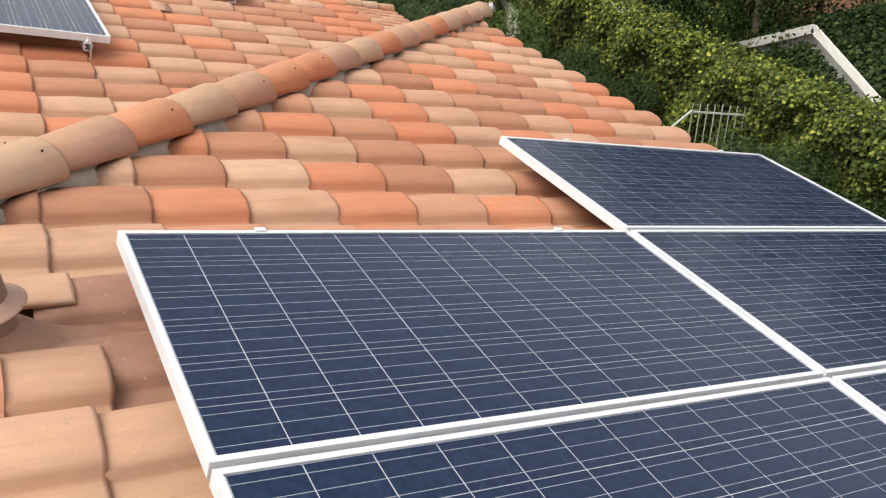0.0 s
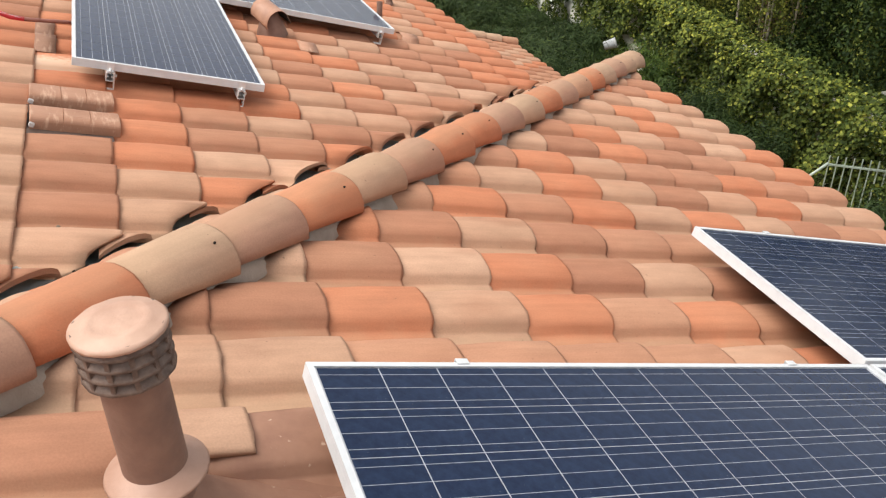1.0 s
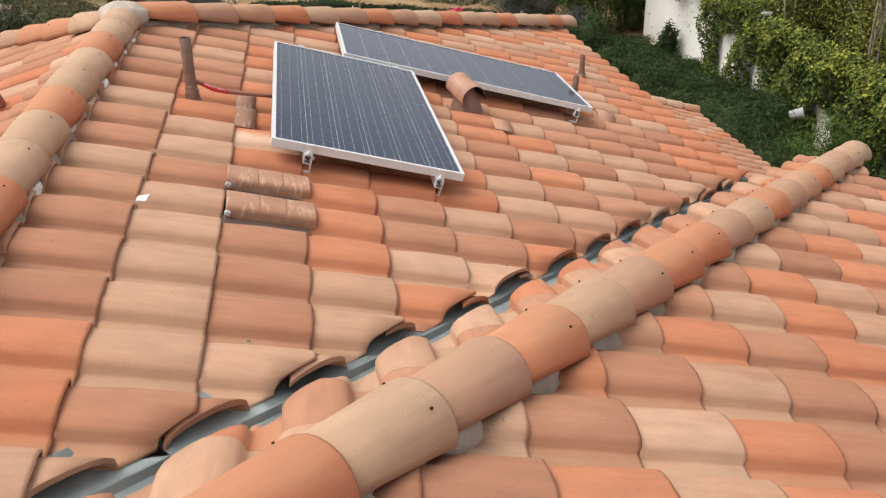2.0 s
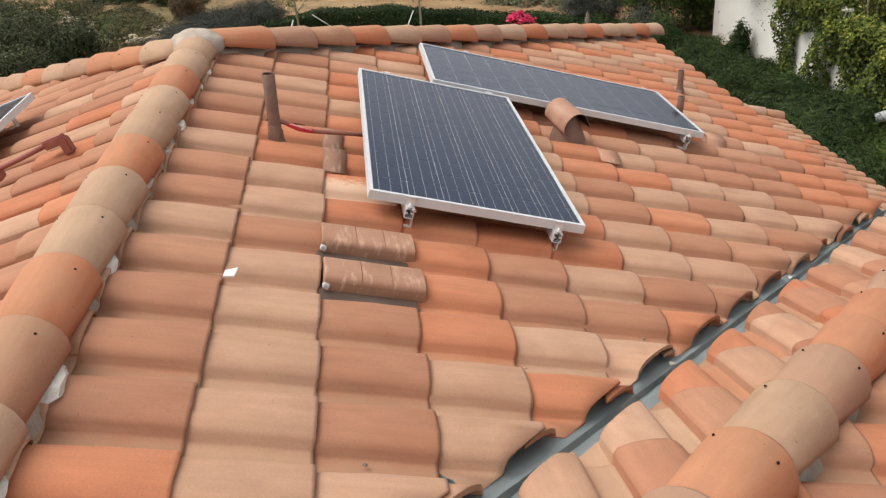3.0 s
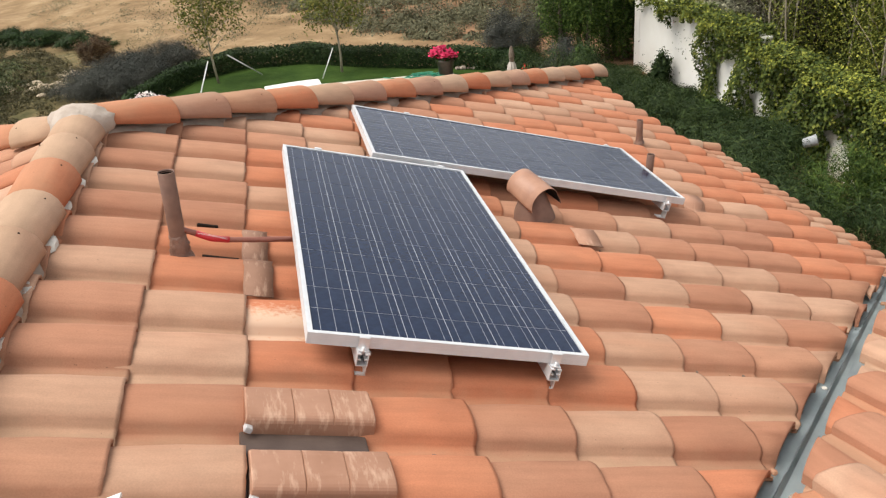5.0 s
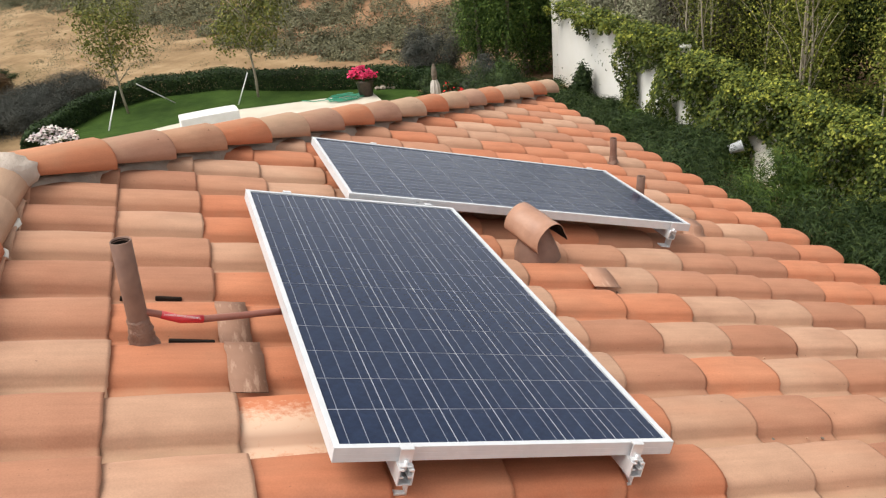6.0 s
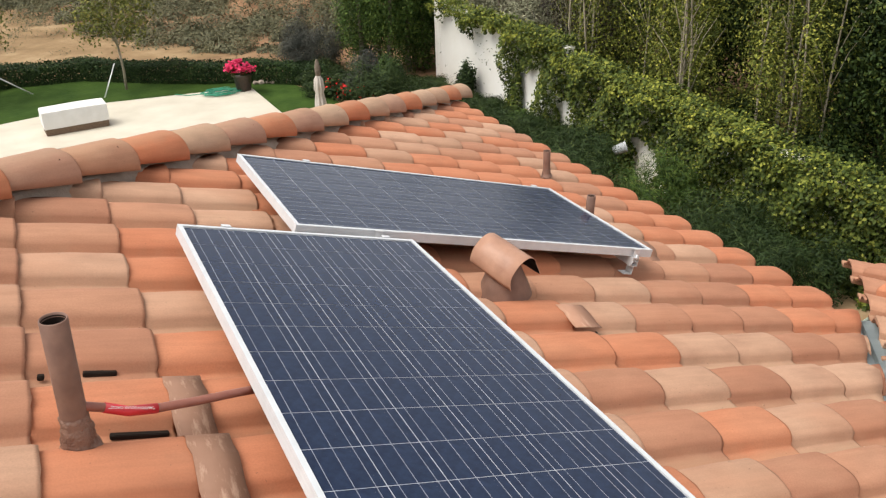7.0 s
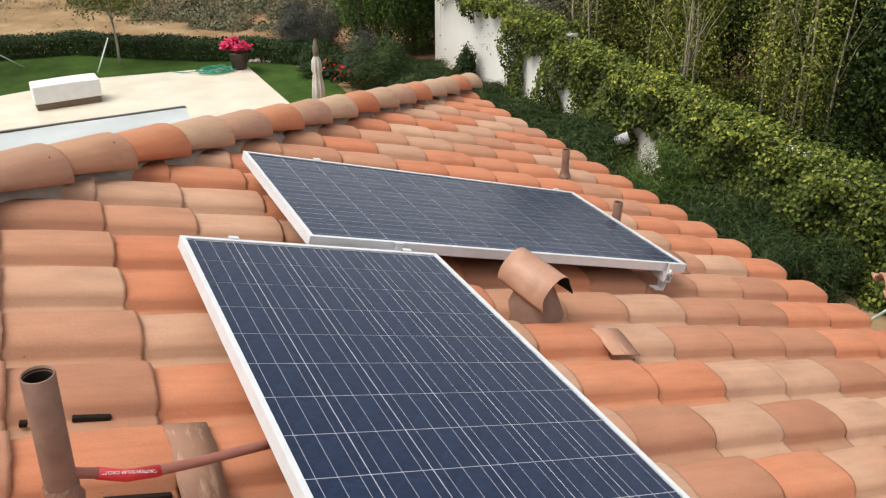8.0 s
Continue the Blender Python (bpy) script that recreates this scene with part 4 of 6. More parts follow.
for k in range(4):
    bm = bmesh.new()
    z = H - 0.112 + 0.025 * k
    lathe(bm, [(0.070, z + 0.020), (0.082, z + 0.006), (0.085, z), (0.082, z - 0.001), (0.070, z + 0.015)], 32)
    for v in bm.verts:
        ang = math.atan2(v.co.y, v.co.x)
        k2 = 1 + 0.012 * math.sin(12 * ang)
        v.co.x *= k2
        v.co.y *= k2
    part("louvre", bm, M_LOUVRE, cap_core)
for k in range(12):
    bm = bmesh.new()
    add_box(bm, (0.0765, 0, H - 0.06), (0.012, 0.010, 0.10), 0.001, pose(0, 0, 0, 0, 0, 30 * k + 9))
    part("louvre_post", bm, M_LOUVRE, cap_core)
bm = bmesh.new()
lathe(bm, [(0.0, H - 0.002), (0.026, H - 0.001), (0.042, H - 0.005), (0.046, H - 0.003), (0.062, H - 0.004), (0.067, H - 0.008), (0.082, H - 0.010), (0.0875, H - 0.015), (0.0865, H - 0.022), (0.080, H - 0.022), (0.0, H - 0.020)], 36)
for v in bm.verts:
    v.co.z += 0.0022 * noise.noise(v.co * 38) + 0.0012 * noise.noise(v.co * 90)
part("lid", bm, plain("lid_paint", (0.42, 0.25, 0.18), (0.55, 0.36, 0.27), 10, 0.5, bump=0.3), vent, "faded pinkish round lid")


def bitten_tile(u0, vc, radius, material, m):
    """A tile whose far edge is broken back in a ragged arc round the vent's boot."""
    prof = tile_profile()
    pv, ph = [p[0] for p in prof], [p[1] for p in prof]
    verts, faces, us, n = [], [], np.linspace(-LENGTH, 0, 30), 15
    for layer in (0, 1):
        for u in us:
            reach = radius * radius - (u - u0) ** 2
            end = 0.307 if reach <= 0 else min(0.307, vc - math.sqrt(reach) + 0.008 * noise.noise((u * 60, 0, 3)))
            for k in range(n):
                v = end * k / (n - 1)
                verts.append((float(u), v, float(np.interp(v, pv, ph)) + THICK * 1.35 * (1 + float(u) / LENGTH) - (THICK if layer else 0.0)))
    total = len(us) * n
    for layer in (0, 1):
        for j in range(len(us) - 1):
            for k in range(n - 1):
                q = [layer * total + j * n + k, layer * total + (j + 1) * n + k, layer * total + (j + 1) * n + k + 1, layer * total + j * n + k + 1]
                faces.append(q if layer == 0 else q[::-1])
    for j in range(len(us) - 1):
        for k in (0, n - 1):
            faces.append((j * n + k, (j + 1) * n + k, total + (j + 1) * n + k, total + j * n + k))
    for k in range(n - 1):
        for j in (0, len(us) - 1):
            faces.append((j * n + k, j * n + k + 1, total + j * n + k + 1, total + j * n + k))
    ob = new("roof_tile", mesh_from("roof_tile", verts, faces, material, True))
    ob.parent = wing_slope
    ob.matrix_world = m
    return tagged(ob, "clay tile broken back round the vent boot")


VENT_ROW, ROW_ABOVE = -2.708 - 3 * 0.306, -2.65 - 2 * 0.306
bitten_tile(-0.015, 0.335, 0.085, M_BROWN, WING @ pose(0.172, VENT_ROW, 0.010))


def laid_tile(mesh, m, material, label):
    ob = new("roof_tile", mesh)
    ob.parent = wing_slope
    ob.matrix_world = m
    ob.material_slots[0].link = "OBJECT"
    ob.material_slots[0].material = material
    return tagged(ob, label)


laid_tile(TILE_MESHES[1], WING @ pose(-0.160, VENT_ROW, 0.012), M_BROWN, "brown clay tile above the vent")
laid_tile(TILE_MESHES[0], WING @ pose(-0.215, ROW_ABOVE, 0.010), M_BROWN, "brown clay tile above the vent")
laid_tile(TILE_MESHES[4], WING @ pose(0.125, ROW_ABOVE, 0.004), M_BROWN, "brown clay tile broken off beside the vent")
laid_tile(TILE_MESHES[2], WING @ pose(0.405, VENT_ROW, 0.004), M_TAN, "short tan clay tile below the vent")
barrel_m = WING @ pose(0.372, ROW_ABOVE, 0.006)
laid_tile(cut(TILE_MESHES[3], barrel_m, [(barrel_m @ Vector((0, 0.125, 0)), (0, -1, 0)), (barrel_m @ Vector((-0.262, 0, 0)), (-1, 0, 0))], "roof_tile"), barrel_m, M_TAN, "tan clay barrel whose pan is cut away over the flashing")
bm = bmesh.new()
add_box(bm, (0.42, ROW_ABOVE + 0.07, 0.012), (0.59, 0.22, 0.006), 0.002)
sheet = part("flashing_sheet", bm, M_OVERSPRAY, vent, "dull brown sheet flashing in the open pan")
sheet.matrix_world = WING
# solid near-black lump that imitates the shaded hole beside the boot
bm = bmesh.new()
lump(bm, (0, 0, 0), 0.066, 3.3, 0.6)
gap = part("opening_shade", bm, M_DARK, vent, "dark lump for the shade in the opening beside the boot")
gap.matrix_world = WING @ pose(0.148, ROW_ABOVE - 0.012, 0.040)

# ---- metal valley between main slope and wing ----
valley = thing("valley_flashing", Matrix.Translation((RIDGE_X, RIDGE_X + VALLEY, RIDGE_Z)), "blue-grey galvanised valley flashing with a centre rib", "flashing", kind="structure")
bm = bmesh.new()
d = Vector((1, 1, -TP))
perp = Vector((R2, -R2, 0))
side_drop = TP * R2
sect = [(-0.20, 0.20 * side_drop + 0.006), (-0.03, 0.03 * side_drop + 0.004), (-0.010, 0.008), (0.0, 0.030), (0.010, 0.008), (0.03, 0.03 * side_drop + 0.004), (0.20, 0.20 * side_drop + 0.006)]
rings = []
for i in range(19):
    s = (EAVE_MAIN + 0.02 - RIDGE_X) * i / 18
    rings.append([bm.verts.new(d * s + perp * o + Vector((0, 0, z + 0.003 * noise.noise((s * 3, o * 20, 0))))) for o, z in sect])
for a, b in zip(rings, rings[1:]):
    for i in range(len(sect) - 1):
        bm.faces.new((a[i], a[i + 1], b[i + 1], b[i]))
bmesh.ops.solidify(bm, geom=bm.faces[:], thickness=0.0015)
bmesh.ops.recalc_face_normals(bm, faces=bm.faces)
part("sheet", bm, M_FLASH, valley)

# chips of clay and mortar caught in the valley
chip_rng = random.Random(33)
for k in range(12):
    bm = bmesh.new()
    lump(bm, (0, 0, 0), chip_rng.uniform(0.008, 0.020), chip_rng.random() * 40, 0.5)
    scrap = part("valley_scrap", bm, chip_rng.choice((M_LIME, M_TAN, M_BROWN, M_MORTAR)))
    s_, o_ = chip_rng.uniform(0.9, 4.2), chip_rng.choice((-1, 1)) * chip_rng.uniform(0.025, 0.06)
    scrap.matrix_world = Matrix.Translation(Vector((RIDGE_X, RIDGE_X + VALLEY, RIDGE_Z)) + d * s_ + perp * o_ + Vector((0, 0, abs(o_) * side_drop + 0.010)))
    tagged(scrap, "small scrap of clay or mortar caught in the valley", "debris", "valley scraps")

# thin pale gutter lip under the tile noses of the lower eave
gutter = thing("gutter", LOWER @ pose(0.03, 0, 0), "thin pale metal gutter lip along the lower eave", "gutter", kind="structure")
bm = bmesh.new()
sect = [(-0.10, -0.06), (-0.02, -0.075), (0.012, -0.045), (0.018, -0.002), (0.024, -0.002), (0.018, -0.052), (-0.02, -0.085), (-0.10, -0.068)]
ends = [[bm.verts.new((x, y, z)) for x, z in sect] for y in (LOWER_NEAR, LOWER_FAR)]
for i in range(len(sect)):
    j = (i + 1) % len(sect)
    bm.faces.new((ends[0][i], ends[0][j], ends[1][j], ends[1][i]))
for ring in ends:
    bm.faces.new(ring)
bmesh.ops.recalc_face_normals(bm, faces=bm.faces)
part("lip", bm, M_FLASH, gutter)

# white broken chip and scraps lying on the tiles
for k, (x, y, n_, s, lab) in enumerate(((-0.495, -0.70, -0.112, 0.034, "white broken tile chip lying on a tile"), (0.10, -2.87, 0.118, 0.016, "small tan crumb of broken tile"))):
    bm = bmesh.new()
    got = [bm.verts.new(p) for p in ((-s, -0.4 * s, 0), (0.2 * s, -0.6 * s, 0), (s, 0.7 * s, 0), (-0.5 * s, 0.5 * s, 0))]
    base = bm.faces.new(got)
    res = bmesh.ops.extrude_face_region(bm, geom=[base])
    for v in res["geom"]:
        if isinstance(v, bmesh.types.BMVert):
            v.co.z += 0.25 * s
            v.co.x *= 0.92
    bmesh.ops.recalc_face_normals(bm, faces=bm.faces)
    chip = part("tile_chip", bm, M_WHITE if k == 0 else M_TAN)
    chip.matrix_world = TILT_Y @ pose(x, y, n_, 8, -6, 20)
    tagged(chip, lab, "debris")

# crumbs of clay and dry leaves lying about the main slope
crumb_rng = random.Random(91)
for k in range(26):
    bm = bmesh.new()
    lump(bm, (0, 0, 0), crumb_rng.uniform(0.004, 0.008), crumb_rng.random() * 40, 0.5)
    crumb = part("tile_crumb", bm, crumb_rng.choice((M_PAINT, M_BARK, M_BROWN, M_TAN)))
    r_, u_ = crumb_rng.randrange(-4, 9), crumb_rng.uniform(-0.5, 2.6)
    crumb.matrix_world = MAIN @ pose(u_, row(r_) + crumb_rng.uniform(0.03, 0.07), 0.026)
    tagged(crumb, "small crumb of dirt lying in a tile's pan", "debris", "roof crumbs")

# ---- conduit and elbow box on the back slope ----
back_conduit = thing("conduit", back_m @ pose(0.235, 0.81, -0.085), "red-brown conduit with an elbow box on the back slope", "conduit")
M_REDBOX = plain("red_oxide_paint", (0.26, 0.075, 0.055), (0.34, 0.11, 0.08), 14, 0.55)
bm = bmesh.new()
tube(bm, [(0.22, 0.02, 0.03), (0.05, -0.01, 0.022), (-0.18, -0.05, 0.018), (-0.42, -0.08, 0.015)], 0.014, 10)
part("pipe", bm, M_REDBOX, back_conduit)
bm = bmesh.new()
add_box(bm, (0.235, 0.02, 0.028), (0.11, 0.050, 0.048), 0.006)
add_box(bm, (0.280, 0.02, -0.008), (0.046, 0.058, 0.085), 0.006)
part("elbow_box", bm, M_REDBOX, back_conduit, "red-painted elbow box")
bm = bmesh.new()
add_box(bm, (-0.08, -0.045, 0.0), (0.055, 0.075, 0.06), 0.006)
part("saddle", bm, M_REDBOX, back_conduit)

# ---- ground and distance ----
GZ = -7.5


def past(x, y):
    """Metres beyond the slanting line where the sandy flat meets the brush."""
    return 0.904 * x + 0.426 * (y - 51.5)


def height(x, y):
    s = past(x, y)
    z = GZ
    if s > 8 and y > 36:
        z += 0.30 * min(s - 8, 22) * min(1, (y - 36) / 10) + 1.6 * noise.noise((x * 0.06, y * 0.06, 0)) * min(1, (s - 8) / 10)
    if y > 75:
        z += (min(y, 260) - 75) * 0.02
    left = max(0.0, min(1.0, (-9 - x) / 14))
    z += left * (1.3 * noise.noise((x * 0.10, y * 0.10, 4)) - 0.8)
    if y > 44:
        z += 0.5 * noise.noise((x * 0.15, y * 0.15, 9)) * min(1, (y - 44) / 6)
    return z


def terrain():
    xs = np.sinh(np.linspace(-4.2, 4.2, 161)) * 18.0
    ys = np.sinh(np.linspace(-3.4, 4.4, 181)) * 16.0 + 20
    verts = [(float(x), float(y), height(float(x), float(y))) for y in ys for x in xs]
    w = len(xs)
    faces = [(j * w + i, j * w + i + 1, (j + 1) * w + i + 1, (j + 1) * w + i) for j in range(len(ys) - 1) for i in range(w - 1)]
    ob = new("ground", mesh_from("ground", verts, faces, M_GROUND, True))
    return tagged(ob, "dry sandy ground rising to a brown scrub hillside", "ground", kind="structure")


ground = terrain()

# house walls under the eaves
for nm, c, s in (("wall_east", (3.1, 2.0, -4.5), (0.2, 7.6, 6.3)), ("wall_wing", (3.95, -4.0, -4.5), (0.2, 8.6, 6.3)), ("wall_south", (0.9, -8.2, -4.5), (6.1, 0.2, 6.3)), ("wall_wing_west", (-2.15, -6.0, -3.8), (0.2, 4.4, 7.6)), ("wall_north", (-1.0, 6.0, -4.6), (8.2, 0.2, 6.0)), ("wall_west", (-5.1, 1.0, -4.6), (0.2, 9.8, 6.0)), ("wall_lower", (7.5, 7.7, -6.2), (0.2, 7.9, 3.1)), ("wall_lower_end", (5.3, 11.55, -6.1), (4.2, 0.2, 3.1))):
    tagged(part(nm, box(c, s), M_STUCCO), "cream stucco house wall under the eaves", "wall", kind="structure")

# the neighbouring cream building
tagged(part("wall_annex", box((-12.15, 12.7, -2.0), (7.0, 7.0, 11.0), 0.03), M_STUCCO), "tall cream stucco wall of the next building", "wall", kind="structure")


def patch(name, outline, z, thick, material, label, category):
    bm = bmesh.new()
    f = bm.faces.new([bm.verts.new((x, y, z)) for x, y in outline])
    got = bmesh.ops.extrude_face_region(bm, geom=[f])
    for v in got["geom"]:
        if isinstance(v, bmesh.types.BMVert):
            v.co.z += thick
    bmesh.ops.recalc_face_normals(bm, faces=bm.faces)
    return tagged(part(name, bm, material), label, category, kind="structure")


lawn_outline = [(-5.8, 25), (-5.9, 31.0), (-5.1, 33.6), (-3.6, 36.1), (-1.6, 37.3), (1.2, 36.9), (3.5, 35.0), (5.5, 33.6), (7.0, 32.9), (8.4, 31.7), (9.3, 28.5), (9.2, 25)]
patch("lawn", lawn_outline, GZ - 0.1, 0.14, M_GRASS, "mown green lawn inside a clipped hedge", "lawn")
patch("patio", [(-5.0, 18), (-5.0, 30.5), (1.7, 32.1), (6.95, 31.35), (7.05, 25.6), (7.2, 18)], GZ - 0.06, 0.18, M_PATIO, "pale cream concrete patio", "patio")
pool = patch("pool_cover", [(-4.4, 19), (-4.4, 26.72), (3.8, 27.35), (3.7, 19)], GZ + 0.05, 0.10, plain("pool_cover_vinyl", (0.38, 0.42, 0.43), (0.50, 0.53, 0.53), 0.4, 0.45, bump=0.1), "pale grey pool cover set into the patio", "pool cover")
edge = part("pool_edge", box((-0.3, 27.12, GZ + 0.165), (8.3, 0.14, 0.03), 0.004), plain("dark_coping", (0.05, 0.045, 0.04), (0.09, 0.08, 0.07), 4, 0.6))
edge.location = (0, 0, 0)
tagged(edge, "dark coping strip along the pool cover", "coping", kind="structure")

# covered bench
bench = thing("garden_bench", pose(0.45, 29.36, GZ + 0.12, 0, 0, 4), "brown garden bench under a fitted white cover", "bench")
bm = bmesh.new()
add_box(bm, (0, 0, 0.12), (2.0, 0.82, 0.24), 0.02)
part("base", bm, plain("brown_wicker", (0.13, 0.085, 0.055), (0.22, 0.15, 0.10), 30, 0.8, bump=0.6), bench)
bm = bmesh.new()
add_box(bm, (0, 0, 0.50), (2.06, 0.88, 0.56), 0.018)
bmesh.ops.subdivide_edges(bm, edges=bm.edges[:], cuts=3, use_grid_fill=True)
for v in bm.verts:
    v.co += Vector((noise.noise(v.co * 3), noise.noise(v.co * 3 + Vector((7, 0, 0))), noise.noise(v.co * 2 + Vector((0, 9, 0))) * 0.8)) * 0.010
    if v.co.z > 0.7:
        v.co.z += 0.02 * math.cos(v.co.x * 1.5)
part("cover", bm, plain("white_canvas", (0.74, 0.73, 0.70), (0.82, 0.81, 0.79), 3, 0.85, bump=0.3), bench, "loose white canvas cover")

M_HOSE = plain("green_hose", (0.02, 0.22, 0.13), (0.03, 0.30, 0.18), 9, 0.4)
bm = bmesh.new()
pts = []
for i in range(150):
    a = i * 0.33
    r = 0.36 + 0.12 * math.sin(i * 0.37) + 0.05 * math.sin(i * 1.9)
    pts.append((r * 1.5 * math.cos(a), r * math.sin(a), 0.02 + 0.0006 * i + 0.012 * math.sin(i * 0.7)))
pts += [(-1.2, 0.3, 0.03), (-1.6, 0.75, 0.02)]
tube(bm, pts, 0.018, 5)
hose = part("garden_hose", bm, M_HOSE)
hose.location = (5.75, 31.0, GZ + 0.13)
tagged(hose, "coiled green garden hose on the patio", "hose")


def flower_pot(x, y, z, r, h, petal, n, label, spread=1.5):
    top = thing("flower_pot", Matrix.Translation((x, y, z)), label, "flower pot")
    bm = bmesh.new()
    lathe(bm, [(0.0, 0.0), (r * 0.72, 0.0), (r * 0.95, h * 0.85), (r * 1.05, h * 0.86), (r * 1.05, h), (r * 0.93, h), (r * 0.9, h * 0.88), (0, h * 0.88)], 24)
    part("pot", bm, plain("dark_glazed_pot", (0.05, 0.035, 0.03), (0.10, 0.07, 0.055), 8, 0.4), top, "dark brown pot")
    c, nn = crown((0, 0, h + r * 0.45), (r * spread, r * spread, r * 0.85), n, 7, 30)
    foliage = leaves("foliage", c * [0.95, 0.95, 1] - [0, 0, 0.12 * r], nn, 0.10, M_ROSEMARY, top, 0.6, 5)
    up = c[c[:, 2] > h + r * 0.15]
    leaves("blossom", up * [1.03, 1.03, 1.02], nn[: len(up)] * 0.3 + [0, -0.3, 1.0], 0.11, petal, foliage, 0.95, 6)
    return top


def crown(centre, radii, n, seed, clumps=40):
    """Leaf places in an uneven crown of many clumps, with their outward directions."""
    r = np.random.default_rng(seed)
    d = r.normal(0, 1, (clumps, 3))
    d /= np.linalg.norm(d, axis=1)[:, None]
    hubs = d * r.uniform(0.35, 0.95, clumps)[:, None]
    pick = r.integers(0, clumps, n)
    off = r.normal(0, 0.17, (n, 3))
    p = hubs[pick] + off
    nor = off / (np.linalg.norm(off, axis=1)[:, None] + 1e-6) + [0, 0, 0.5] + 0.5 * hubs[pick]
    return np.asarray(centre) + p * np.asarray(radii), nor


M_PINK = leaf_material("pink_petals", (0.62, 0.02, 0.09), (0.78, 0.05, 0.17), (0.85, 0.12, 0.25))
M_PALE = leaf_material("white_petals", (0.60, 0.45, 0.50), (0.75, 0.72, 0.72), (0.80, 0.80, 0.78))
flower_pot(6.62, 31.05, GZ + 0.12, 0.37, 0.66, M_PINK, 5200, "dark pot of bright pink flowers on the patio corner", 1.2)
flower_pot(-4.7, 29.9, GZ + 0.12, 0.40, 0.5, M_PALE, 2200, "pot of pale pink and white flowers on the patio", 1.9)

umb = thing("patio_umbrella", Matrix.Translation((7.42, 24.0, GZ + 0.05)), "closed pale patio umbrella tied round its pole", "umbrella")
bm = bmesh.new()
tube(bm, [(0, 0, 0), (0.01, 0, 2.4)], 0.035, 10)
part("pole", bm, M_BARK, umb)
bm = bmesh.new()
lathe(bm, [(0.06, 0.7), (0.20, 0.8), (0.17, 1.25), (0.12, 1.55), (0.16, 1.66), (0.13, 1.95), (0.05, 2.12)], 40)
for v in bm.verts:
    a = math.atan2(v.co.y, v.co.x)
    k = 1 + 0.14 * math.sin(8 * a) + 0.1 * noise.noise(v.co * 5)
    v.co.x *= k
    v.co.y *= k
part("canopy", bm, plain("taupe_canvas", (0.46, 0.41, 0.36), (0.58, 0.54, 0.49), 5, 0.9), umb, "folded pale taupe canopy")
bm = bmesh.new()
lathe(bm, [(0.0, 2.60), (0.05, 2.54), (0.10, 2.30), (0.08, 2.08), (0.0, 2.06)], 12)
part("finial", bm, M_BARK, umb)

# ---- garden wall and ivy ----
garden_wall = thing("wall_garden", Matrix.Translation((14.0, 9.4, GZ)), "white stucco garden wall overgrown with ivy", "wall", kind="structure")
for y0, y1, h in ((-19.0, 1.6, 2.00), (1.6, 5.0, 2.17), (5.0, 10.6, 2.36), (10.6, 19.2, 2.84)):
    part("panel", box((0, (y0 + y1) / 2, h / 2 - 0.1), (0.26, y1 - y0, h + 0.2)), M_WALL, garden_wall)
    part("coping", box((0, (y0 + y1) / 2, h + 0.05), (0.36, y1 - y0, 0.10), 0.02), M_WALL, garden_wall)
part("pier", box((0.12, 19.45, 1.50), (0.54, 0.5, 3.2), 0.02), M_WALL, garden_wall)
part("pier_cap", box((0.12, 19.45, 3.16), (0.66, 0.62, 0.12), 0.03), M_WALL, garden_wall)
rng = np.random.default_rng(5)


def crest_at(y):
    base = np.interp(y, [-9, 10.8, 12, 13.6, 15.6, 19.8, 20.1, 24.4, 28.5], [-5.32, -5.30, -5.20, -5.08, -5.00, -4.88, -4.52, -4.55, -4.48])
    return base + 0.04 * np.sin(y * 2.1) + 0.04 * np.sin(y * 5.3) + 0.03 * np.sin(y * 13.1)


def ivy(n, lit_crest, seed):
    """Leaf places over the wall's face, or its crest alone for the leaves coloured as lit."""
    r = np.random.default_rng(seed)
    y = r.uniform(-9, 28.5, n)
    crest = crest_at(y)
    depth = crest + 7.5
    z = crest - (0.26 * np.abs(r.normal(0, 0.5, n)) if lit_crest else depth * r.random(n) ** 1.05)
    edge_n = 0.22 * np.sin(y * 5.1) + 0.18 * np.sin(y * 11.7 + 1) + 0.25 * np.sin(y * 2.3 + 2)
    bare = (y > 23.4) & (y < 28.6) & (z < -4.86 + 0.75 * edge_n)
    bare |= (y > 21.3) & (y < 22.3) & (z < -5.65 + 0.5 * edge_n)
    bare |= (y > 19.4) & (y < 20.1) & (z < -6.0 + 0.3 * edge_n) & (z > -6.9)
    bare |= (y > 15.2) & (y < 16.4) & (z < -6.40 + 0.4 * edge_n)
    bulge = 0.10 * np.sin(y * 1.9 + 2 * z) + 0.10 * np.sin(y * 4.3 + z * 3) + 0.06 * np.sin(y * 9.7 - z * 6)
    x = 13.72 - np.abs(r.normal(0, 0.09, n)) - 0.12 * (z > crest - 0.5) - bulge
    top = r.random(n) < (0.5 if lit_crest else 0.22)
    x[top] = r.uniform(13.45, 14.45, top.sum())
    z[top] = crest[top] + r.normal(0.05, 0.085, top.sum())
    keep = ~(bare & ~top)
    if lit_crest:  # few of the lightened leaves on the shaded near stretch
        keep &= r.random(n) < np.interp(y, [8.0, 14.0], [0.25, 1.0])
    keep &= ~((y > 26.0) & (r.random(n) < 0.6))
    c = np.stack([x, y, z], 1)[keep]
    nn = np.where(top[keep][:, None], [[-0.3, 0, 1.0]], [[-0.8, 0, 0.6]])
    return c, nn


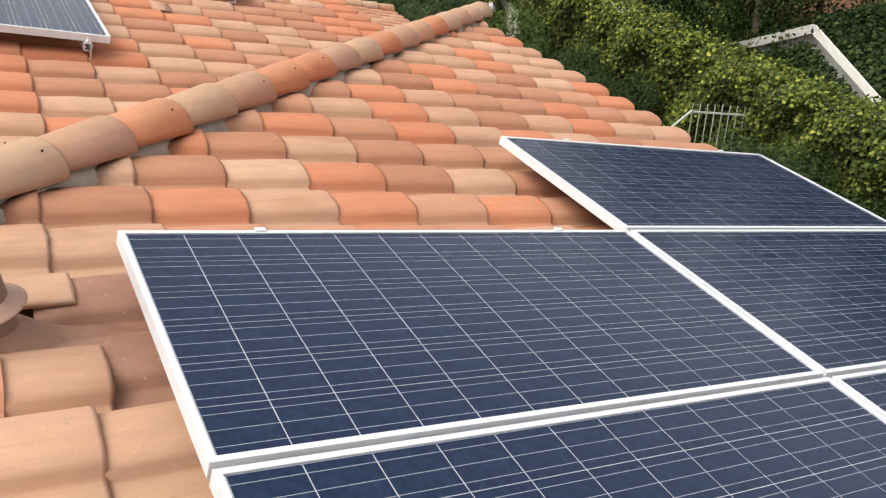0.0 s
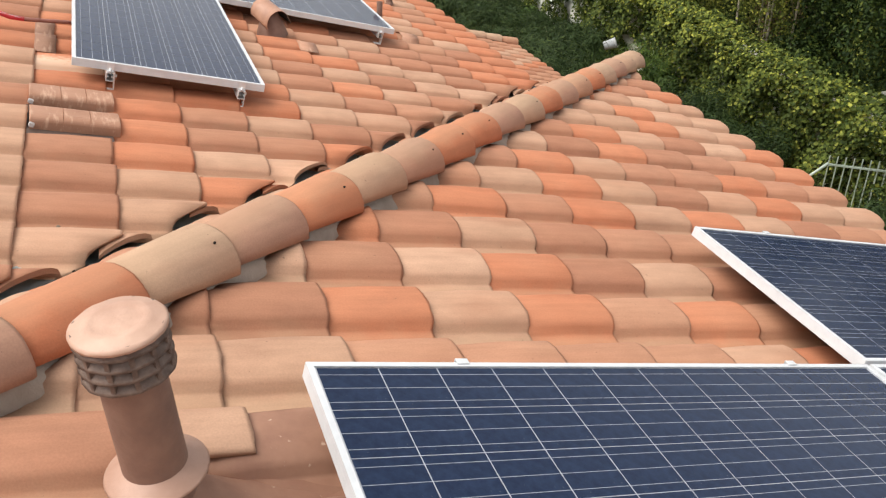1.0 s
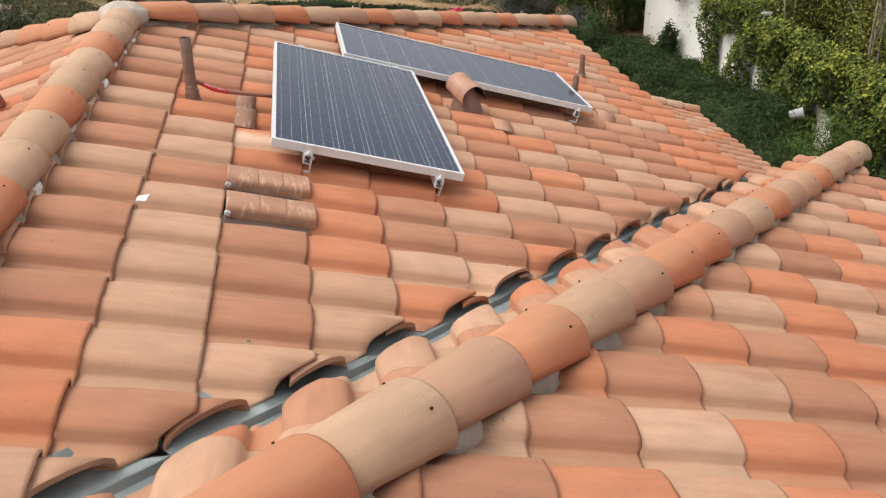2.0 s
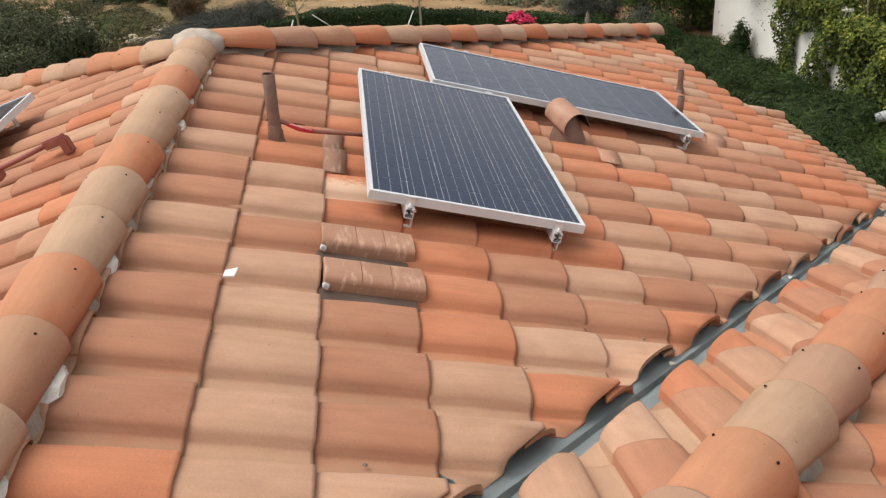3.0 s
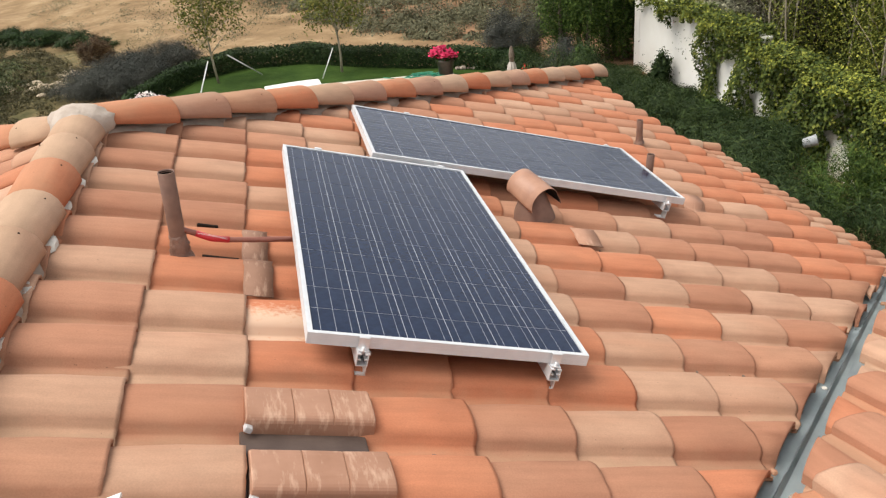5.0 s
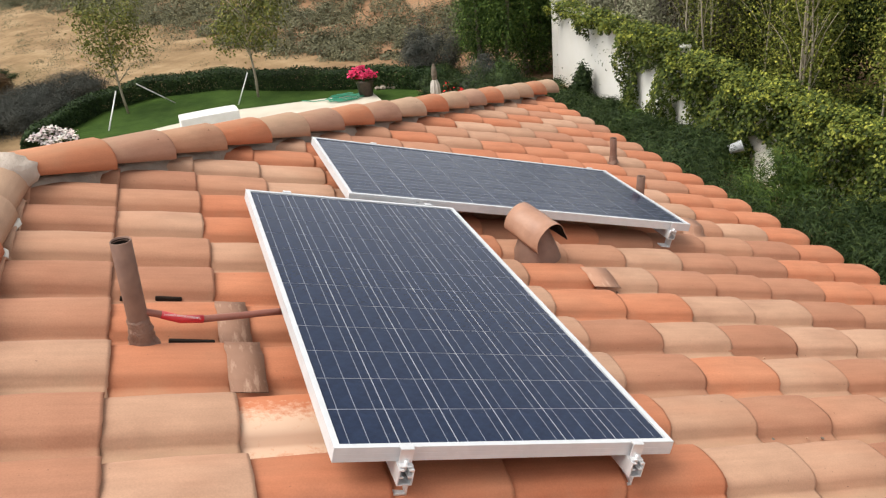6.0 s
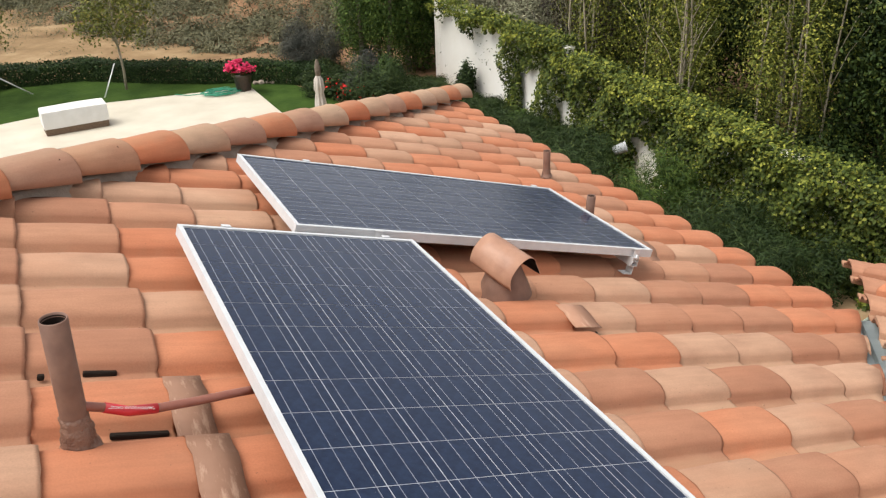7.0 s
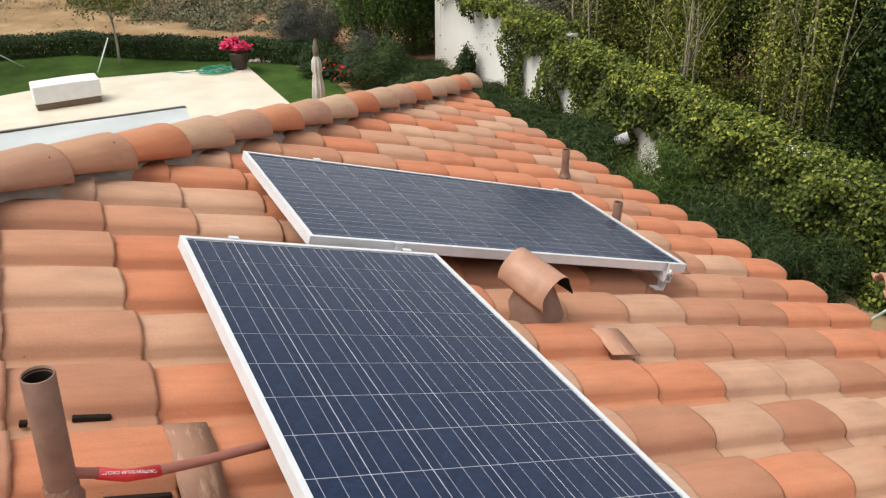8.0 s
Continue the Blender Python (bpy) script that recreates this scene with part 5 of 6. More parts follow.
c, nn = ivy(125000, False, 5)
tagged(leaves("ivy", c, nn, 0.092, M_IVY, seed=2, narrow=0.8, droop=0.8), "green ivy hanging over the garden wall", "ivy", kind="stuff")
c, nn = ivy(30000, True, 6)
tagged(leaves("ivy_lit_crest", c, nn, 0.080, M_IVY_LIT, seed=3, narrow=0.75, droop=0.4), "yellow-green ivy along the wall's crest, lightened for the light on it", "ivy", kind="stuff")


def tree(name, x, y, height_, radius, material, n, size, seed, label, category="tree", z=GZ, trunk=0.12, low=0.25, group="", narrow=0.5, stems=1, clumps=46, bark=None, limbs=8):
    r = random.Random(seed)
    top = thing(name, Matrix.Translation((x, y, z)), label, category, group)
    for s in range(stems):
        bm = bmesh.new()
        bx, by = (0, 0) if stems == 1 else (r.uniform(-0.6, 0.6), r.uniform(-0.6, 0.6))
        lean = (r.uniform(-0.4, 0.4), r.uniform(-0.4, 0.4))
        line = [(bx + lean[0] * f, by + lean[1] * f, height_ * f - 0.15) for f in (0, 0.2, 0.45, 0.7, 0.92)]
        line = [(a + 0.04 * height_ * 0.3 * r.uniform(-1, 1), b + 0.04 * height_ * 0.3 * r.uniform(-1, 1), c) for a, b, c in line]
        tube(bm, line, trunk, 7, 0.25)
        for k in range(limbs if stems == 1 else 5):
            a, f = r.uniform(0, 6.3), r.uniform(0.3, 0.75)
            h0 = height_ * f - 0.15
            px, py = float(np.interp(h0, [p[2] for p in line], [p[0] for p in line])), float(np.interp(h0, [p[2] for p in line], [p[1] for p in line]))
            q = radius * r.uniform(0.5, 0.85)
            tube(bm, [(px, py, h0), (px + 0.45 * q * math.cos(a), py + 0.45 * q * math.sin(a), h0 + height_ * 0.12), (px + q * math.cos(a), py + q * math.sin(a), h0 + height_ * 0.20)], trunk * 0.35, 5, 0.3)
        part("trunk", bm, bark or M_BARK, top)
    mid = height_ * (1 + low) / 2
    c, nn = crown((0, 0, mid), (radius, radius, height_ * (1 - low) / 2 * 1.05), n, seed, clumps)
    leaves("crown", c, nn, size, material, top, narrow, seed)
    return top


M_PALEBARK = plain("pale_bark", (0.26, 0.22, 0.16), (0.42, 0.37, 0.28), 9, 0.9, bump=0.5)
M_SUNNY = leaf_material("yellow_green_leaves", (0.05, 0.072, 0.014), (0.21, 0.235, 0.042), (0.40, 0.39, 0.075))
M_PALESAGE = leaf_material("pale_sage_leaves", (0.16, 0.165, 0.115), (0.30, 0.30, 0.21), (0.42, 0.41, 0.30))
M_DUSKY = leaf_material("purple_brown_leaves", (0.030, 0.024, 0.022), (0.060, 0.046, 0.042), (0.10, 0.085, 0.075))
for i in range(7):
    tree("privet_tree", 15.9 + 0.7 * math.sin(i * 2.1), 13.2 + i * 1.45, 7.6 + 1.0 * math.sin(i * 1.3), 1.25, M_SUNNY, 7000, 0.078, 30 + i, "slender yellow-green tree with pale trunks behind the wall", group="thin trees behind the wall", trunk=0.042, low=0.10, stems=3, clumps=34, bark=M_PALEBARK)
for i in range(9):
    tree("sage_tree", 16.2 + 1.0 * math.sin(i * 2.3), 22.6 + i * 1.15, 4.9 + 0.7 * math.sin(i * 1.9), 1.5, M_DUSKY if i == 0 else M_PALESAGE, 11000, 0.085, 630 + i, "soft grey-green bush-like tree behind the wall's far end", group="grey trees behind the wall", trunk=0.05, low=0.0, stems=2, clumps=40)
for i in range(16):
    tree("laurel_tree", (21.5 if 3.0 < -5 + i * 1.75 < 11.5 else 19.6 if i > 12 else 17.2) + 1.0 * math.sin(i * 2.7), (-5 + i * 1.75 if i < 11 else 9.0 + (i - 11) * 1.5), 9.5 + 1.2 * math.sin(i * 1.7), 2.0, M_TREE, 21000, 0.105, 230 + i, "tall dense dark evergreen tree behind the wall", group="dense trees behind the wall", low=0.02, clumps=80)
for i in range(6):
    tree("laurel_tree", 20.4 + 0.9 * math.sin(i * 2.7), 16.5 + i * 1.9, 8.5 + 1.0 * math.sin(i * 1.7), 2.0, M_TREE, 15000, 0.115, 270 + i, "tall dense dark evergreen tree behind the wall", group="dense trees behind the wall", low=0.0, clumps=70)
for i in range(18):
    f = i / 17
    bank = crown((0, 0, 0.9), (1.3, 1.3, 1.3), 9000, 700 + i, 34)
    under = leaves("understory_shrub", bank[0], bank[1], 0.10, M_SUNNY if i % 6 == 1 else M_TREE, None, 0.5, 700 + i)
    under.location = (16.6 + 0.8 * math.sin(i * 2.1), 9.5 + 18 * f, GZ)
    tagged(under, "leafy green shrub under the trees behind the wall", "shrub", "understory shrubs")
for i in range(10):
    tree("olive_tree", 20.5 + 1.4 * math.sin(i * 1.9), 14 + i * 3.4, 9.0 + 1.0 * math.sin(i * 2.3), 2.6, M_SAGE if i % 2 else M_TREE, 9000, 0.19, 330 + i, "tall grey-green tree in the far row", group="far row of trees", low=0.02, clumps=60)
for i in range(8):
    tree("conifer", 11.3 + 0.5 * i + 0.2 * math.sin(i * 1.7), 30.4 + 0.3 * math.sin(i * 2.2) + (i % 2) * 1.3, 5.6 + 0.5 * math.sin(i), 1.05, M_CYPRESS, 11000, 0.09, 60 + i, "dark green conifer beyond the end of the wall", low=0.0, group="conifers by the lawn", clumps=60, limbs=0)


def shrub(name, x, y, z, r, h, material, n, size, seed, label, group="", narrow=0.3, droop=0.0):
    c, nn = crown((0, 0, h * 0.45), (r, r, h * 0.55), n, seed, 30)
    ob = leaves(name, c, nn, size, material, None, narrow, seed, droop)
    ob.location = (x, y, z)
    return tagged(ob, label, "shrub", group)


place = random.Random(17)
for i in range(44):
    x = 7.0 + 6.0 * place.random()
    y = 1.0 + 28.0 * (i + place.random()) / 44
    if (x > 11.2 and y > 19) or (x < 9.9 and y > 17) or (x < 9.1 and y < 13.2) or (x > 11.4 and 14.4 < y < 17.2) or (x > 9.6 and 5.0 < y < 8.8):
        continue
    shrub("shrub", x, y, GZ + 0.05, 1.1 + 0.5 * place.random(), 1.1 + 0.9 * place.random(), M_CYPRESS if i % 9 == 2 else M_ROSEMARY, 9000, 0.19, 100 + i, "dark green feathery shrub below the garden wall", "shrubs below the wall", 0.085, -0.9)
for i, (x, y, h) in enumerate(((13.35, 25.6, 1.5), (11.2, 27.6, 1.7), (12.6, 20.6, 1.2))):
    shrub("upright_shrub", x, y, GZ, 0.42, h, M_CYPRESS if i else M_ROSEMARY, 3200, 0.14, 160 + i, "small pointed conifer against the white wall", "small conifers")
for i in range(22):
    x, y = 10.9 + 2.6 * place.random(), 17.5 + 11.5 * (i + place.random()) / 22
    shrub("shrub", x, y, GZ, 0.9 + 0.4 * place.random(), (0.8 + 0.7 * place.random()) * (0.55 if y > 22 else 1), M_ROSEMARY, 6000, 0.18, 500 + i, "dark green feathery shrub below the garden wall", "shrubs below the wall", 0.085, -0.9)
for i, (x, y) in enumerate(((9.1, 31.3), (9.9, 31.8), (9.4, 30.2), (10.2, 30.6), (9.2, 29.2), (10.0, 29.4), (9.9, 11.4), (9.0, 13.6), (12.9, 2.8), (12.6, 4.0), (13.0, 5.1), (12.9, 9.4), (12.5, 10.6), (12.8, 11.8))):
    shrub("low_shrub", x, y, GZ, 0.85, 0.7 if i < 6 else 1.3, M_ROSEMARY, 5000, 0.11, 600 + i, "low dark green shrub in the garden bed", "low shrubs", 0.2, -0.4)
for i, (x, y) in enumerate(((9.6, 27.3), (10.1, 26.7), (9.3, 28.3))):
    c, nn = crown((0, 0, 0.4), (0.5, 0.5, 0.4), 500, 400 + i, 16)
    rose = leaves("rose_bush", c, nn, 0.12, M_ROSEMARY, None, 0.6, 400 + i)
    rose.location = (x, y, GZ)
    tagged(rose, "low rose bush with red blooms beside the lawn", "shrub", "rose bushes")
    b = leaves("blossom", c[::14] * [1.08, 1.08, 1.15], nn[::14], 0.11, leaf_material("red_petals", (0.45, 0.01, 0.01), (0.6, 0.02, 0.02), (0.7, 0.04, 0.03)), rose, 0.9, 3)


def hedge_row(line, w, h, n, seed):
    """Leaf places in a clipped hedge that follows a line in plan."""
    r = np.random.default_rng(seed)
    pts = np.array(line, float)
    seg = np.linalg.norm(np.diff(pts, axis=0), axis=1)
    at = np.r_[0, np.cumsum(seg)]
    s = r.uniform(0, at[-1], n)
    x, y = np.interp(s, at, pts[:, 0]), np.interp(s, at, pts[:, 1])
    face = r.integers(0, 3, n)
    a = r.uniform(-1, 1, n)
    off = np.where(face == 0, a * w / 2, np.where(face == 1, -w / 2, w / 2)) + r.normal(0, 0.05, n)
    z = np.where(face == 0, h + 0.08 * np.sin(s * 1.7), r.uniform(0, h, n)) + r.normal(0, 0.05, n)
    nor = np.stack([0 * off, np.where(face == 1, -1.0, np.where(face == 2, 1.0, 0)), np.where(face == 0, 1.0, 0.3)], 1)
    return np.stack([x, y + off, GZ + z], 1), nor


c, nn = hedge_row([(-6.0, 30.6), (-5.2, 33.4), (-3.6, 36.2), (-1.6, 37.4), (1.2, 37.0), (3.5, 35.1), (5.5, 33.7), (7.0, 33.0), (8.4, 31.8), (9.8, 31.0)], 1.2, 0.70, 60000, 8)
tagged(leaves("hedge", c, nn, 0.085, M_HEDGE, seed=8), "low clipped dark green hedge round the lawn", "hedge", kind="stuff")
for i in range(10):
    f = i / 9
    bm = bmesh.new()
    lump(bm, (0, 0, 0.05), 0.11 + 0.04 * math.sin(i * 2.3), i + 0.5, 0.7)
    stone = part("edging_stone", bm, M_MORTAR)
    stone.location = (7.3 + 1.9 * f, 31.95 - 0.7 * f, GZ + 0.05)
    tagged(stone, "rough pale stone edging the garden bed", "stone", "edging stones")
M_DUSK = leaf_material("grey_shrub_leaves", (0.058, 0.062, 0.056), (0.080, 0.084, 0.076), (0.105, 0.110, 0.098))
for i in range(8):
    f = -0.26 + 0.62 * i / 7
    shrub("grey_shrub", -6.2 - 4.6 * f + 0.6 * math.sin(i * 2), 37.0 - 7.5 * f + 0.5 * math.sin(i * 1.3), GZ - 0.2, 1.7, 1.5, M_DUSK, 22000, 0.065, 180 + i, "soft dark grey shrub at the lawn's edge", "grey shrubs")

for i, (x, y, h) in enumerate(((9.7, 33.6, 1.7), (10.7, 33.2, 2.1), (10.2, 35.0, 2.2), (11.2, 29.2, 1.5), (10.6, 28.2, 1.2))):
    shrub("grey_shrub", x, y, GZ - 0.1, 0.95, h, M_DUSK, 9000, 0.075, 560 + i, "soft dark grey shrub behind the patio umbrella", "grey shrubs")

for i, (x, y) in enumerate(((-2.58, 34.7), (2.65, 34.0))):
    tree("young_tree", x, y, 4.8, 1.75, M_YOUNG, 3600, 0.13, 80 + i, "young staked tree with sparse leaves on the lawn", trunk=0.06, low=0.36, group="young trees", clumps=60, limbs=16, bark=M_PALEBARK)
    for j, (dx, dy) in enumerate(((-0.7, -2.2), (1.9, 0.6)) if i == 0 else ((-0.9, -0.8),)):
        bm = bmesh.new()
        tube(bm, [(dx, dy, 0.02), (dx * 0.3, dy * 0.3, 1.15)], 0.028, 6)
        guy = part("tree_guy", bm, M_WHITE)
        guy.location = (x, y, GZ)
        tagged(guy, "white guy strap staking a young tree", "tree stake", "tree guys")

for i, (x, y, r, h, mat) in enumerate(((-8.8, 42.4, 0.9, 1.5, M_RUST), (-14.9, 51.0, 1.5, 0.9, M_HEDGE), (-12.8, 50.0, 1.5, 0.9, M_HEDGE), (-10.8, 48.2, 1.3, 0.8, M_HEDGE), (-9.2, 46.4, 1.0, 0.6, M_HEDGE))):
    shrub("slope_shrub", x, y, GZ - 0.2, r, h, mat, 9000, 0.10, 860 + i, "rust-brown dry shrub on the slope" if i == 0 else "dark green shrub on the grassy slope", "slope shrubs", 0.4)
for i, (x, y) in enumerate(((12.4, 14.6), (11.8, 15.4), (12.9, 13.8))):
    shrub("dry_shrub", x, y, GZ, 0.7, 0.6, M_RUST, 2600, 0.09, 880 + i, "dry brown shrub in the bed below the wall", "dry shrubs", 0.18, -0.4)

M_OAK = leaf_material("oak_leaves", (0.032, 0.045, 0.022), (0.090, 0.104, 0.052), (0.165, 0.172, 0.092))
for i, (x, y, h, r) in enumerate(((-14.4, 34.4, 3.0, 1.9), (-17.2, 33.6, 3.4, 2.2), (-12.8, 36.4, 1.9, 1.3), (-16.4, 40.0, 2.3, 1.8), (-19.8, 38.6, 2.8, 2.2), (-13.6, 31.2, 2.0, 1.6), (-16.6, 30.0, 2.6, 1.8), (-19.4, 44.5, 2.0, 1.8), (-20.6, 33.6, 3.2, 2.3))):
    tree("oak_tree", x, y, h, r, M_OAK, 13000, 0.10, 900 + i, "low dark grey-green oak on the slope", z=height(x, y) - 0.1, trunk=0.10, low=0.0, group="oaks on the slope", clumps=60, stems=2)

# pale eroded banks showing through the scrub
bank_rng = random.Random(57)
bm = bmesh.new()
for (x0, y0), (x1, y1), n_, wide in (((-17.4, 48.0), (-12.2, 39.4), 60, 0.45), ((-11.6, 39.6), (-8.9, 36.6), 26, 0.35), ((-22.6, 54.0), (-20.2, 52.0), 16, 0.7), ((-10.2, 41.6), (-9.4, 39.0), 14, 0.3)):
    for k in range(n_):
        f = bank_rng.random()
        x, y = x0 + (x1 - x0) * f + bank_rng.gauss(0, wide), y0 + (y1 - y0) * f + bank_rng.gauss(0, wide)
        lump(bm, (x, y, height(x, y) + 0.04), bank_rng.uniform(0.10, 0.32), bank_rng.random() * 40, 0.5)
tagged(part("earth_bank", bm, plain("pale_bank_earth", (0.34, 0.27, 0.18), (0.52, 0.43, 0.31), 5, 0.95, bump=0.6)), "pale crumbling earth banks on the slope", "earth bank", kind="stuff")

# white bucket in the shrubs, and the side fence
bucket = thing("bucket", pose(12.9, 16.2, GZ + 1.05, 70, 0, 60), "white plastic bucket lying in the shrubs", "bucket")
bucket.scale = (0.8, 0.8, 0.8)
bm = bmesh.new()
lathe(bm, [(0.0, 0.0), (0.15, 0.0), (0.18, 0.42), (0.19, 0.42), (0.19, 0.45), (0.17, 0.45), (0.145, 0.02), (0.0, 0.02)], 24)
part("pail", bm, plain("dull_white_plastic", (0.50, 0.52, 0.53), (0.58, 0.60, 0.61), 6, 0.5, bump=0), bucket)
fence = thing("side_fence", pose(12.75, 7.10, GZ + 0.12, 0, 0, -40), "pale metal picket fence with a sloping rail", "fence")
M_FENCE = plain("pale_green_paint", (0.34, 0.41, 0.34), (0.46, 0.52, 0.45), 6, 0.5)
for i in range(9):
    bm = bmesh.new()
    x = i * 0.15
    add_box(bm, (x, 0, 0.72), (0.022, 0.022, 1.44), 0.002)
    part("picket", bm, M_FENCE, fence)
for z in (0.3, 1.25):
    part("rail", add_box(bmesh.new(), (0.6, 0, z), (1.3, 0.03, 0.04), 0.003), M_FENCE, fence)
bm = bmesh.new()
tube(bm, [(-1.1, 0, 0.05), (0.0, 0, 1.28)], 0.03, 6)
part("sloping_rail", bm, M_FENCE, fence)

# a neighbour's gabled outbuilding half hidden by creeper
shed = thing("neighbour_house", Matrix.Translation((16.2, 7.1, GZ - 1.0)), "white gabled outbuilding overgrown with creeper behind the wall", "house")
bm = bmesh.new()
v = [bm.verts.new(p) for p in ((0, -2.3, 0), (0, 2.3, 0), (0, 2.3, 2.35), (0, 0, 3.50), (0, -2.3, 2.35))]
f = bm.faces.new(v)
got = bmesh.ops.extrude_face_region(bm, geom=[f])
for e in got["geom"]:
    if isinstance(e, bmesh.types.BMVert):
        e.co.x += 3.5
bmesh.ops.recalc_face_normals(bm, faces=bm.faces)
part("wall", bm, M_WALL, shed)
for s in (-1, 1):
    bm = bmesh.new()
    add_box(bm, (1.75, 0, 0), (3.9, 2.75, 0.10), 0.01, pose(0, s * 1.22, 2.93, -s * 26.6, 0, 0))
    part("roof", bm, M_BARK, shed, "dark weathered roof under creeper")
    bm = bmesh.new()
    add_box(bm, (-0.24, 0, 0), (0.05, 2.80, 0.20), 0.008, pose(0, s * 1.23, 2.99, -s * 26.6, 0, 0))
    part("barge_board", bm, M_WALL, shed, "white-painted barge board")
rg = np.random.default_rng(77)
yr = rg.uniform(-2.5, 2.5, 16000)
leaves("roof_creeper", np.stack([rg.uniform(-0.12, 3.6, 16000), yr, 3.62 - np.abs(yr) * 0.5 + 0.12 * np.abs(rg.normal(0, 1, 16000)) - 0.05], 1), np.tile([[-0.3, 0, 1.0]], (16000, 1)), 0.12, M_ROSEMARY, shed, 0.7, 79)
yy = rg.uniform(-2.4, 2.2, 9000)
zz = 3.35 - np.abs(yy) * 0.5 - 0.25 * np.abs(rg.normal(0, 1, 9000)) - 0.9 * rg.random(9000)
leaves("creeper", np.stack([-0.18 - 0.2 * rg.random(9000), yy, zz], 1), np.tile([[-1.0, 0, 0.4]], (9000, 1)), 0.10, M_ROSEMARY, shed, 0.7, 78)

# scrub on the sandy flat, the brush belt and the hillside
def scatter(name, count, per, size, material, seed, where, radius, label):
    r = np.random.default_rng(seed)
    pts, nor = [], []
    tries = 0
    while len(pts) < count and tries < count * 30:
        tries += 1
        x, y = r.uniform(-45, 60), r.uniform(30, 120)
        if not where(x, y, r):
            continue
        k = radius * r.uniform(0.5, 1.5)
        off = r.normal(0, 1, (per, 3))
        off /= np.linalg.norm(off, axis=1)[:, None]
        off[:, 2] = np.abs(off[:, 2]) * 0.75
        lobes = 1 + 0.22 * np.sin(3 * np.arctan2(off[:, 1], off[:, 0]) + x * 7) + 0.15 * np.sin(7 * off[:, 2] + y * 5)
        off *= (lobes * (0.72 + 0.28 * r.random(per)))[:, None]
        pts.append(off * k + [x, y, height(x, y) - 0.1])
        nor.append(off + [0, 0, 0.5])
    return tagged(leaves(name, np.concatenate(pts), np.concatenate(nor), size, material, seed=seed), label, "scrub", kind="stuff")


scatter("brush_belt", 420, 700, 0.115, M_SAGE, 41, lambda x, y, r: 0.2 < past(x, y) < 11 and y > 36.5 and x < 24 and y < 88, 1.0, "grey-green brush along the foot of the hill")
scatter("hillside_scrub", 330, 420, 0.13, M_SCRUB, 42, lambda x, y, r: past(x, y) > 11 and y > 38 and x < 45, 0.95, "dark scrub scattered over the brown hillside")
scatter("dry_weeds", 200, 110, 0.07, M_SAGE, 43, lambda x, y, r: past(x, y) < 0 and 42 < y < 80 and x > -16, 0.7, "sparse dry weeds on the sandy flat")
scatter("valley_bushes", 200, 800, 0.105, M_OLIVE, 44, lambda x, y, r: x < -11.5 - 0.25 * abs(y - 40) and y < 47 and r.random() < 0.7, 1.5, "olive-green bushes on the slope below")
M_DRYGRASS = leaf_material("dry_olive_grass", (0.060, 0.055, 0.026), (0.115, 0.102, 0.048), (0.20, 0.165, 0.085))
scatter("slope_grass", 1150, 260, 0.085, M_DRYGRASS, 45, lambda x, y, r: (-19.5 < x < -9.6 and 38.5 < y < 54 and 0 < (x + 12.2) * 0.86 + (y - 39.4) * 0.52 - 0.3 and x + 9.6 < -0.42 * (y - 41)) or (-32 < x < -17.5 and 46 < y < 60 and r.random() < 0.5) or (-13.5 < x < -9.2 and 30.5 < y < 38), 0.42, "low olive-brown grass over the slope")


# ---- roof tiles, laid course by course ----
def tones(rows):
    """Clay tones by course and row, from letters (o orange, t tan, b brown, r rose)."""
    return {(c, r0 + i): k for c, (r0, text_) in rows.items() for i, k in enumerate(text_) if k != "-"}


MAIN_TONES = tones({-1: (-5, "obbbrtbbtbbtbr"), 0: (-5, "tttttbttoobrtr"), 1: (-5, "tbbb--o-oootoort"), 2: (-5, "tttoooooo"), 3: (-4, "rotbboo"), 4: (-3, "otbtoo"),
                    5: (-1, "obttbboo-----orob"), 6: (0, "btbototr-----otro"), 7: (1, "brtbtbt-----oottot"),
                    8: (3, "bttbbb----oorto"), 9: (4, "tbbbrr-toooobto"), 10: (5, "roobtoorrttbotbo"), 11: (6, "oooooooooorobto")})
WING_TONES = tones({0: (-3, "rtt"), 1: (-2, "btb"), 2: (-1, "rob"), 3: (-1, "rttb"), 4: (-1, "rooto"), 5: (-1, "rrbbbt"), 6: (0, "otbooo"), 7: (0, "rbrtttbb"),
                    8: (3, "obboot"), 9: (3, "ttbbttt"), 10: (3, "boobboot"), 11: (3, "rtbrttttb"), 12: (4, "trootttobt")})
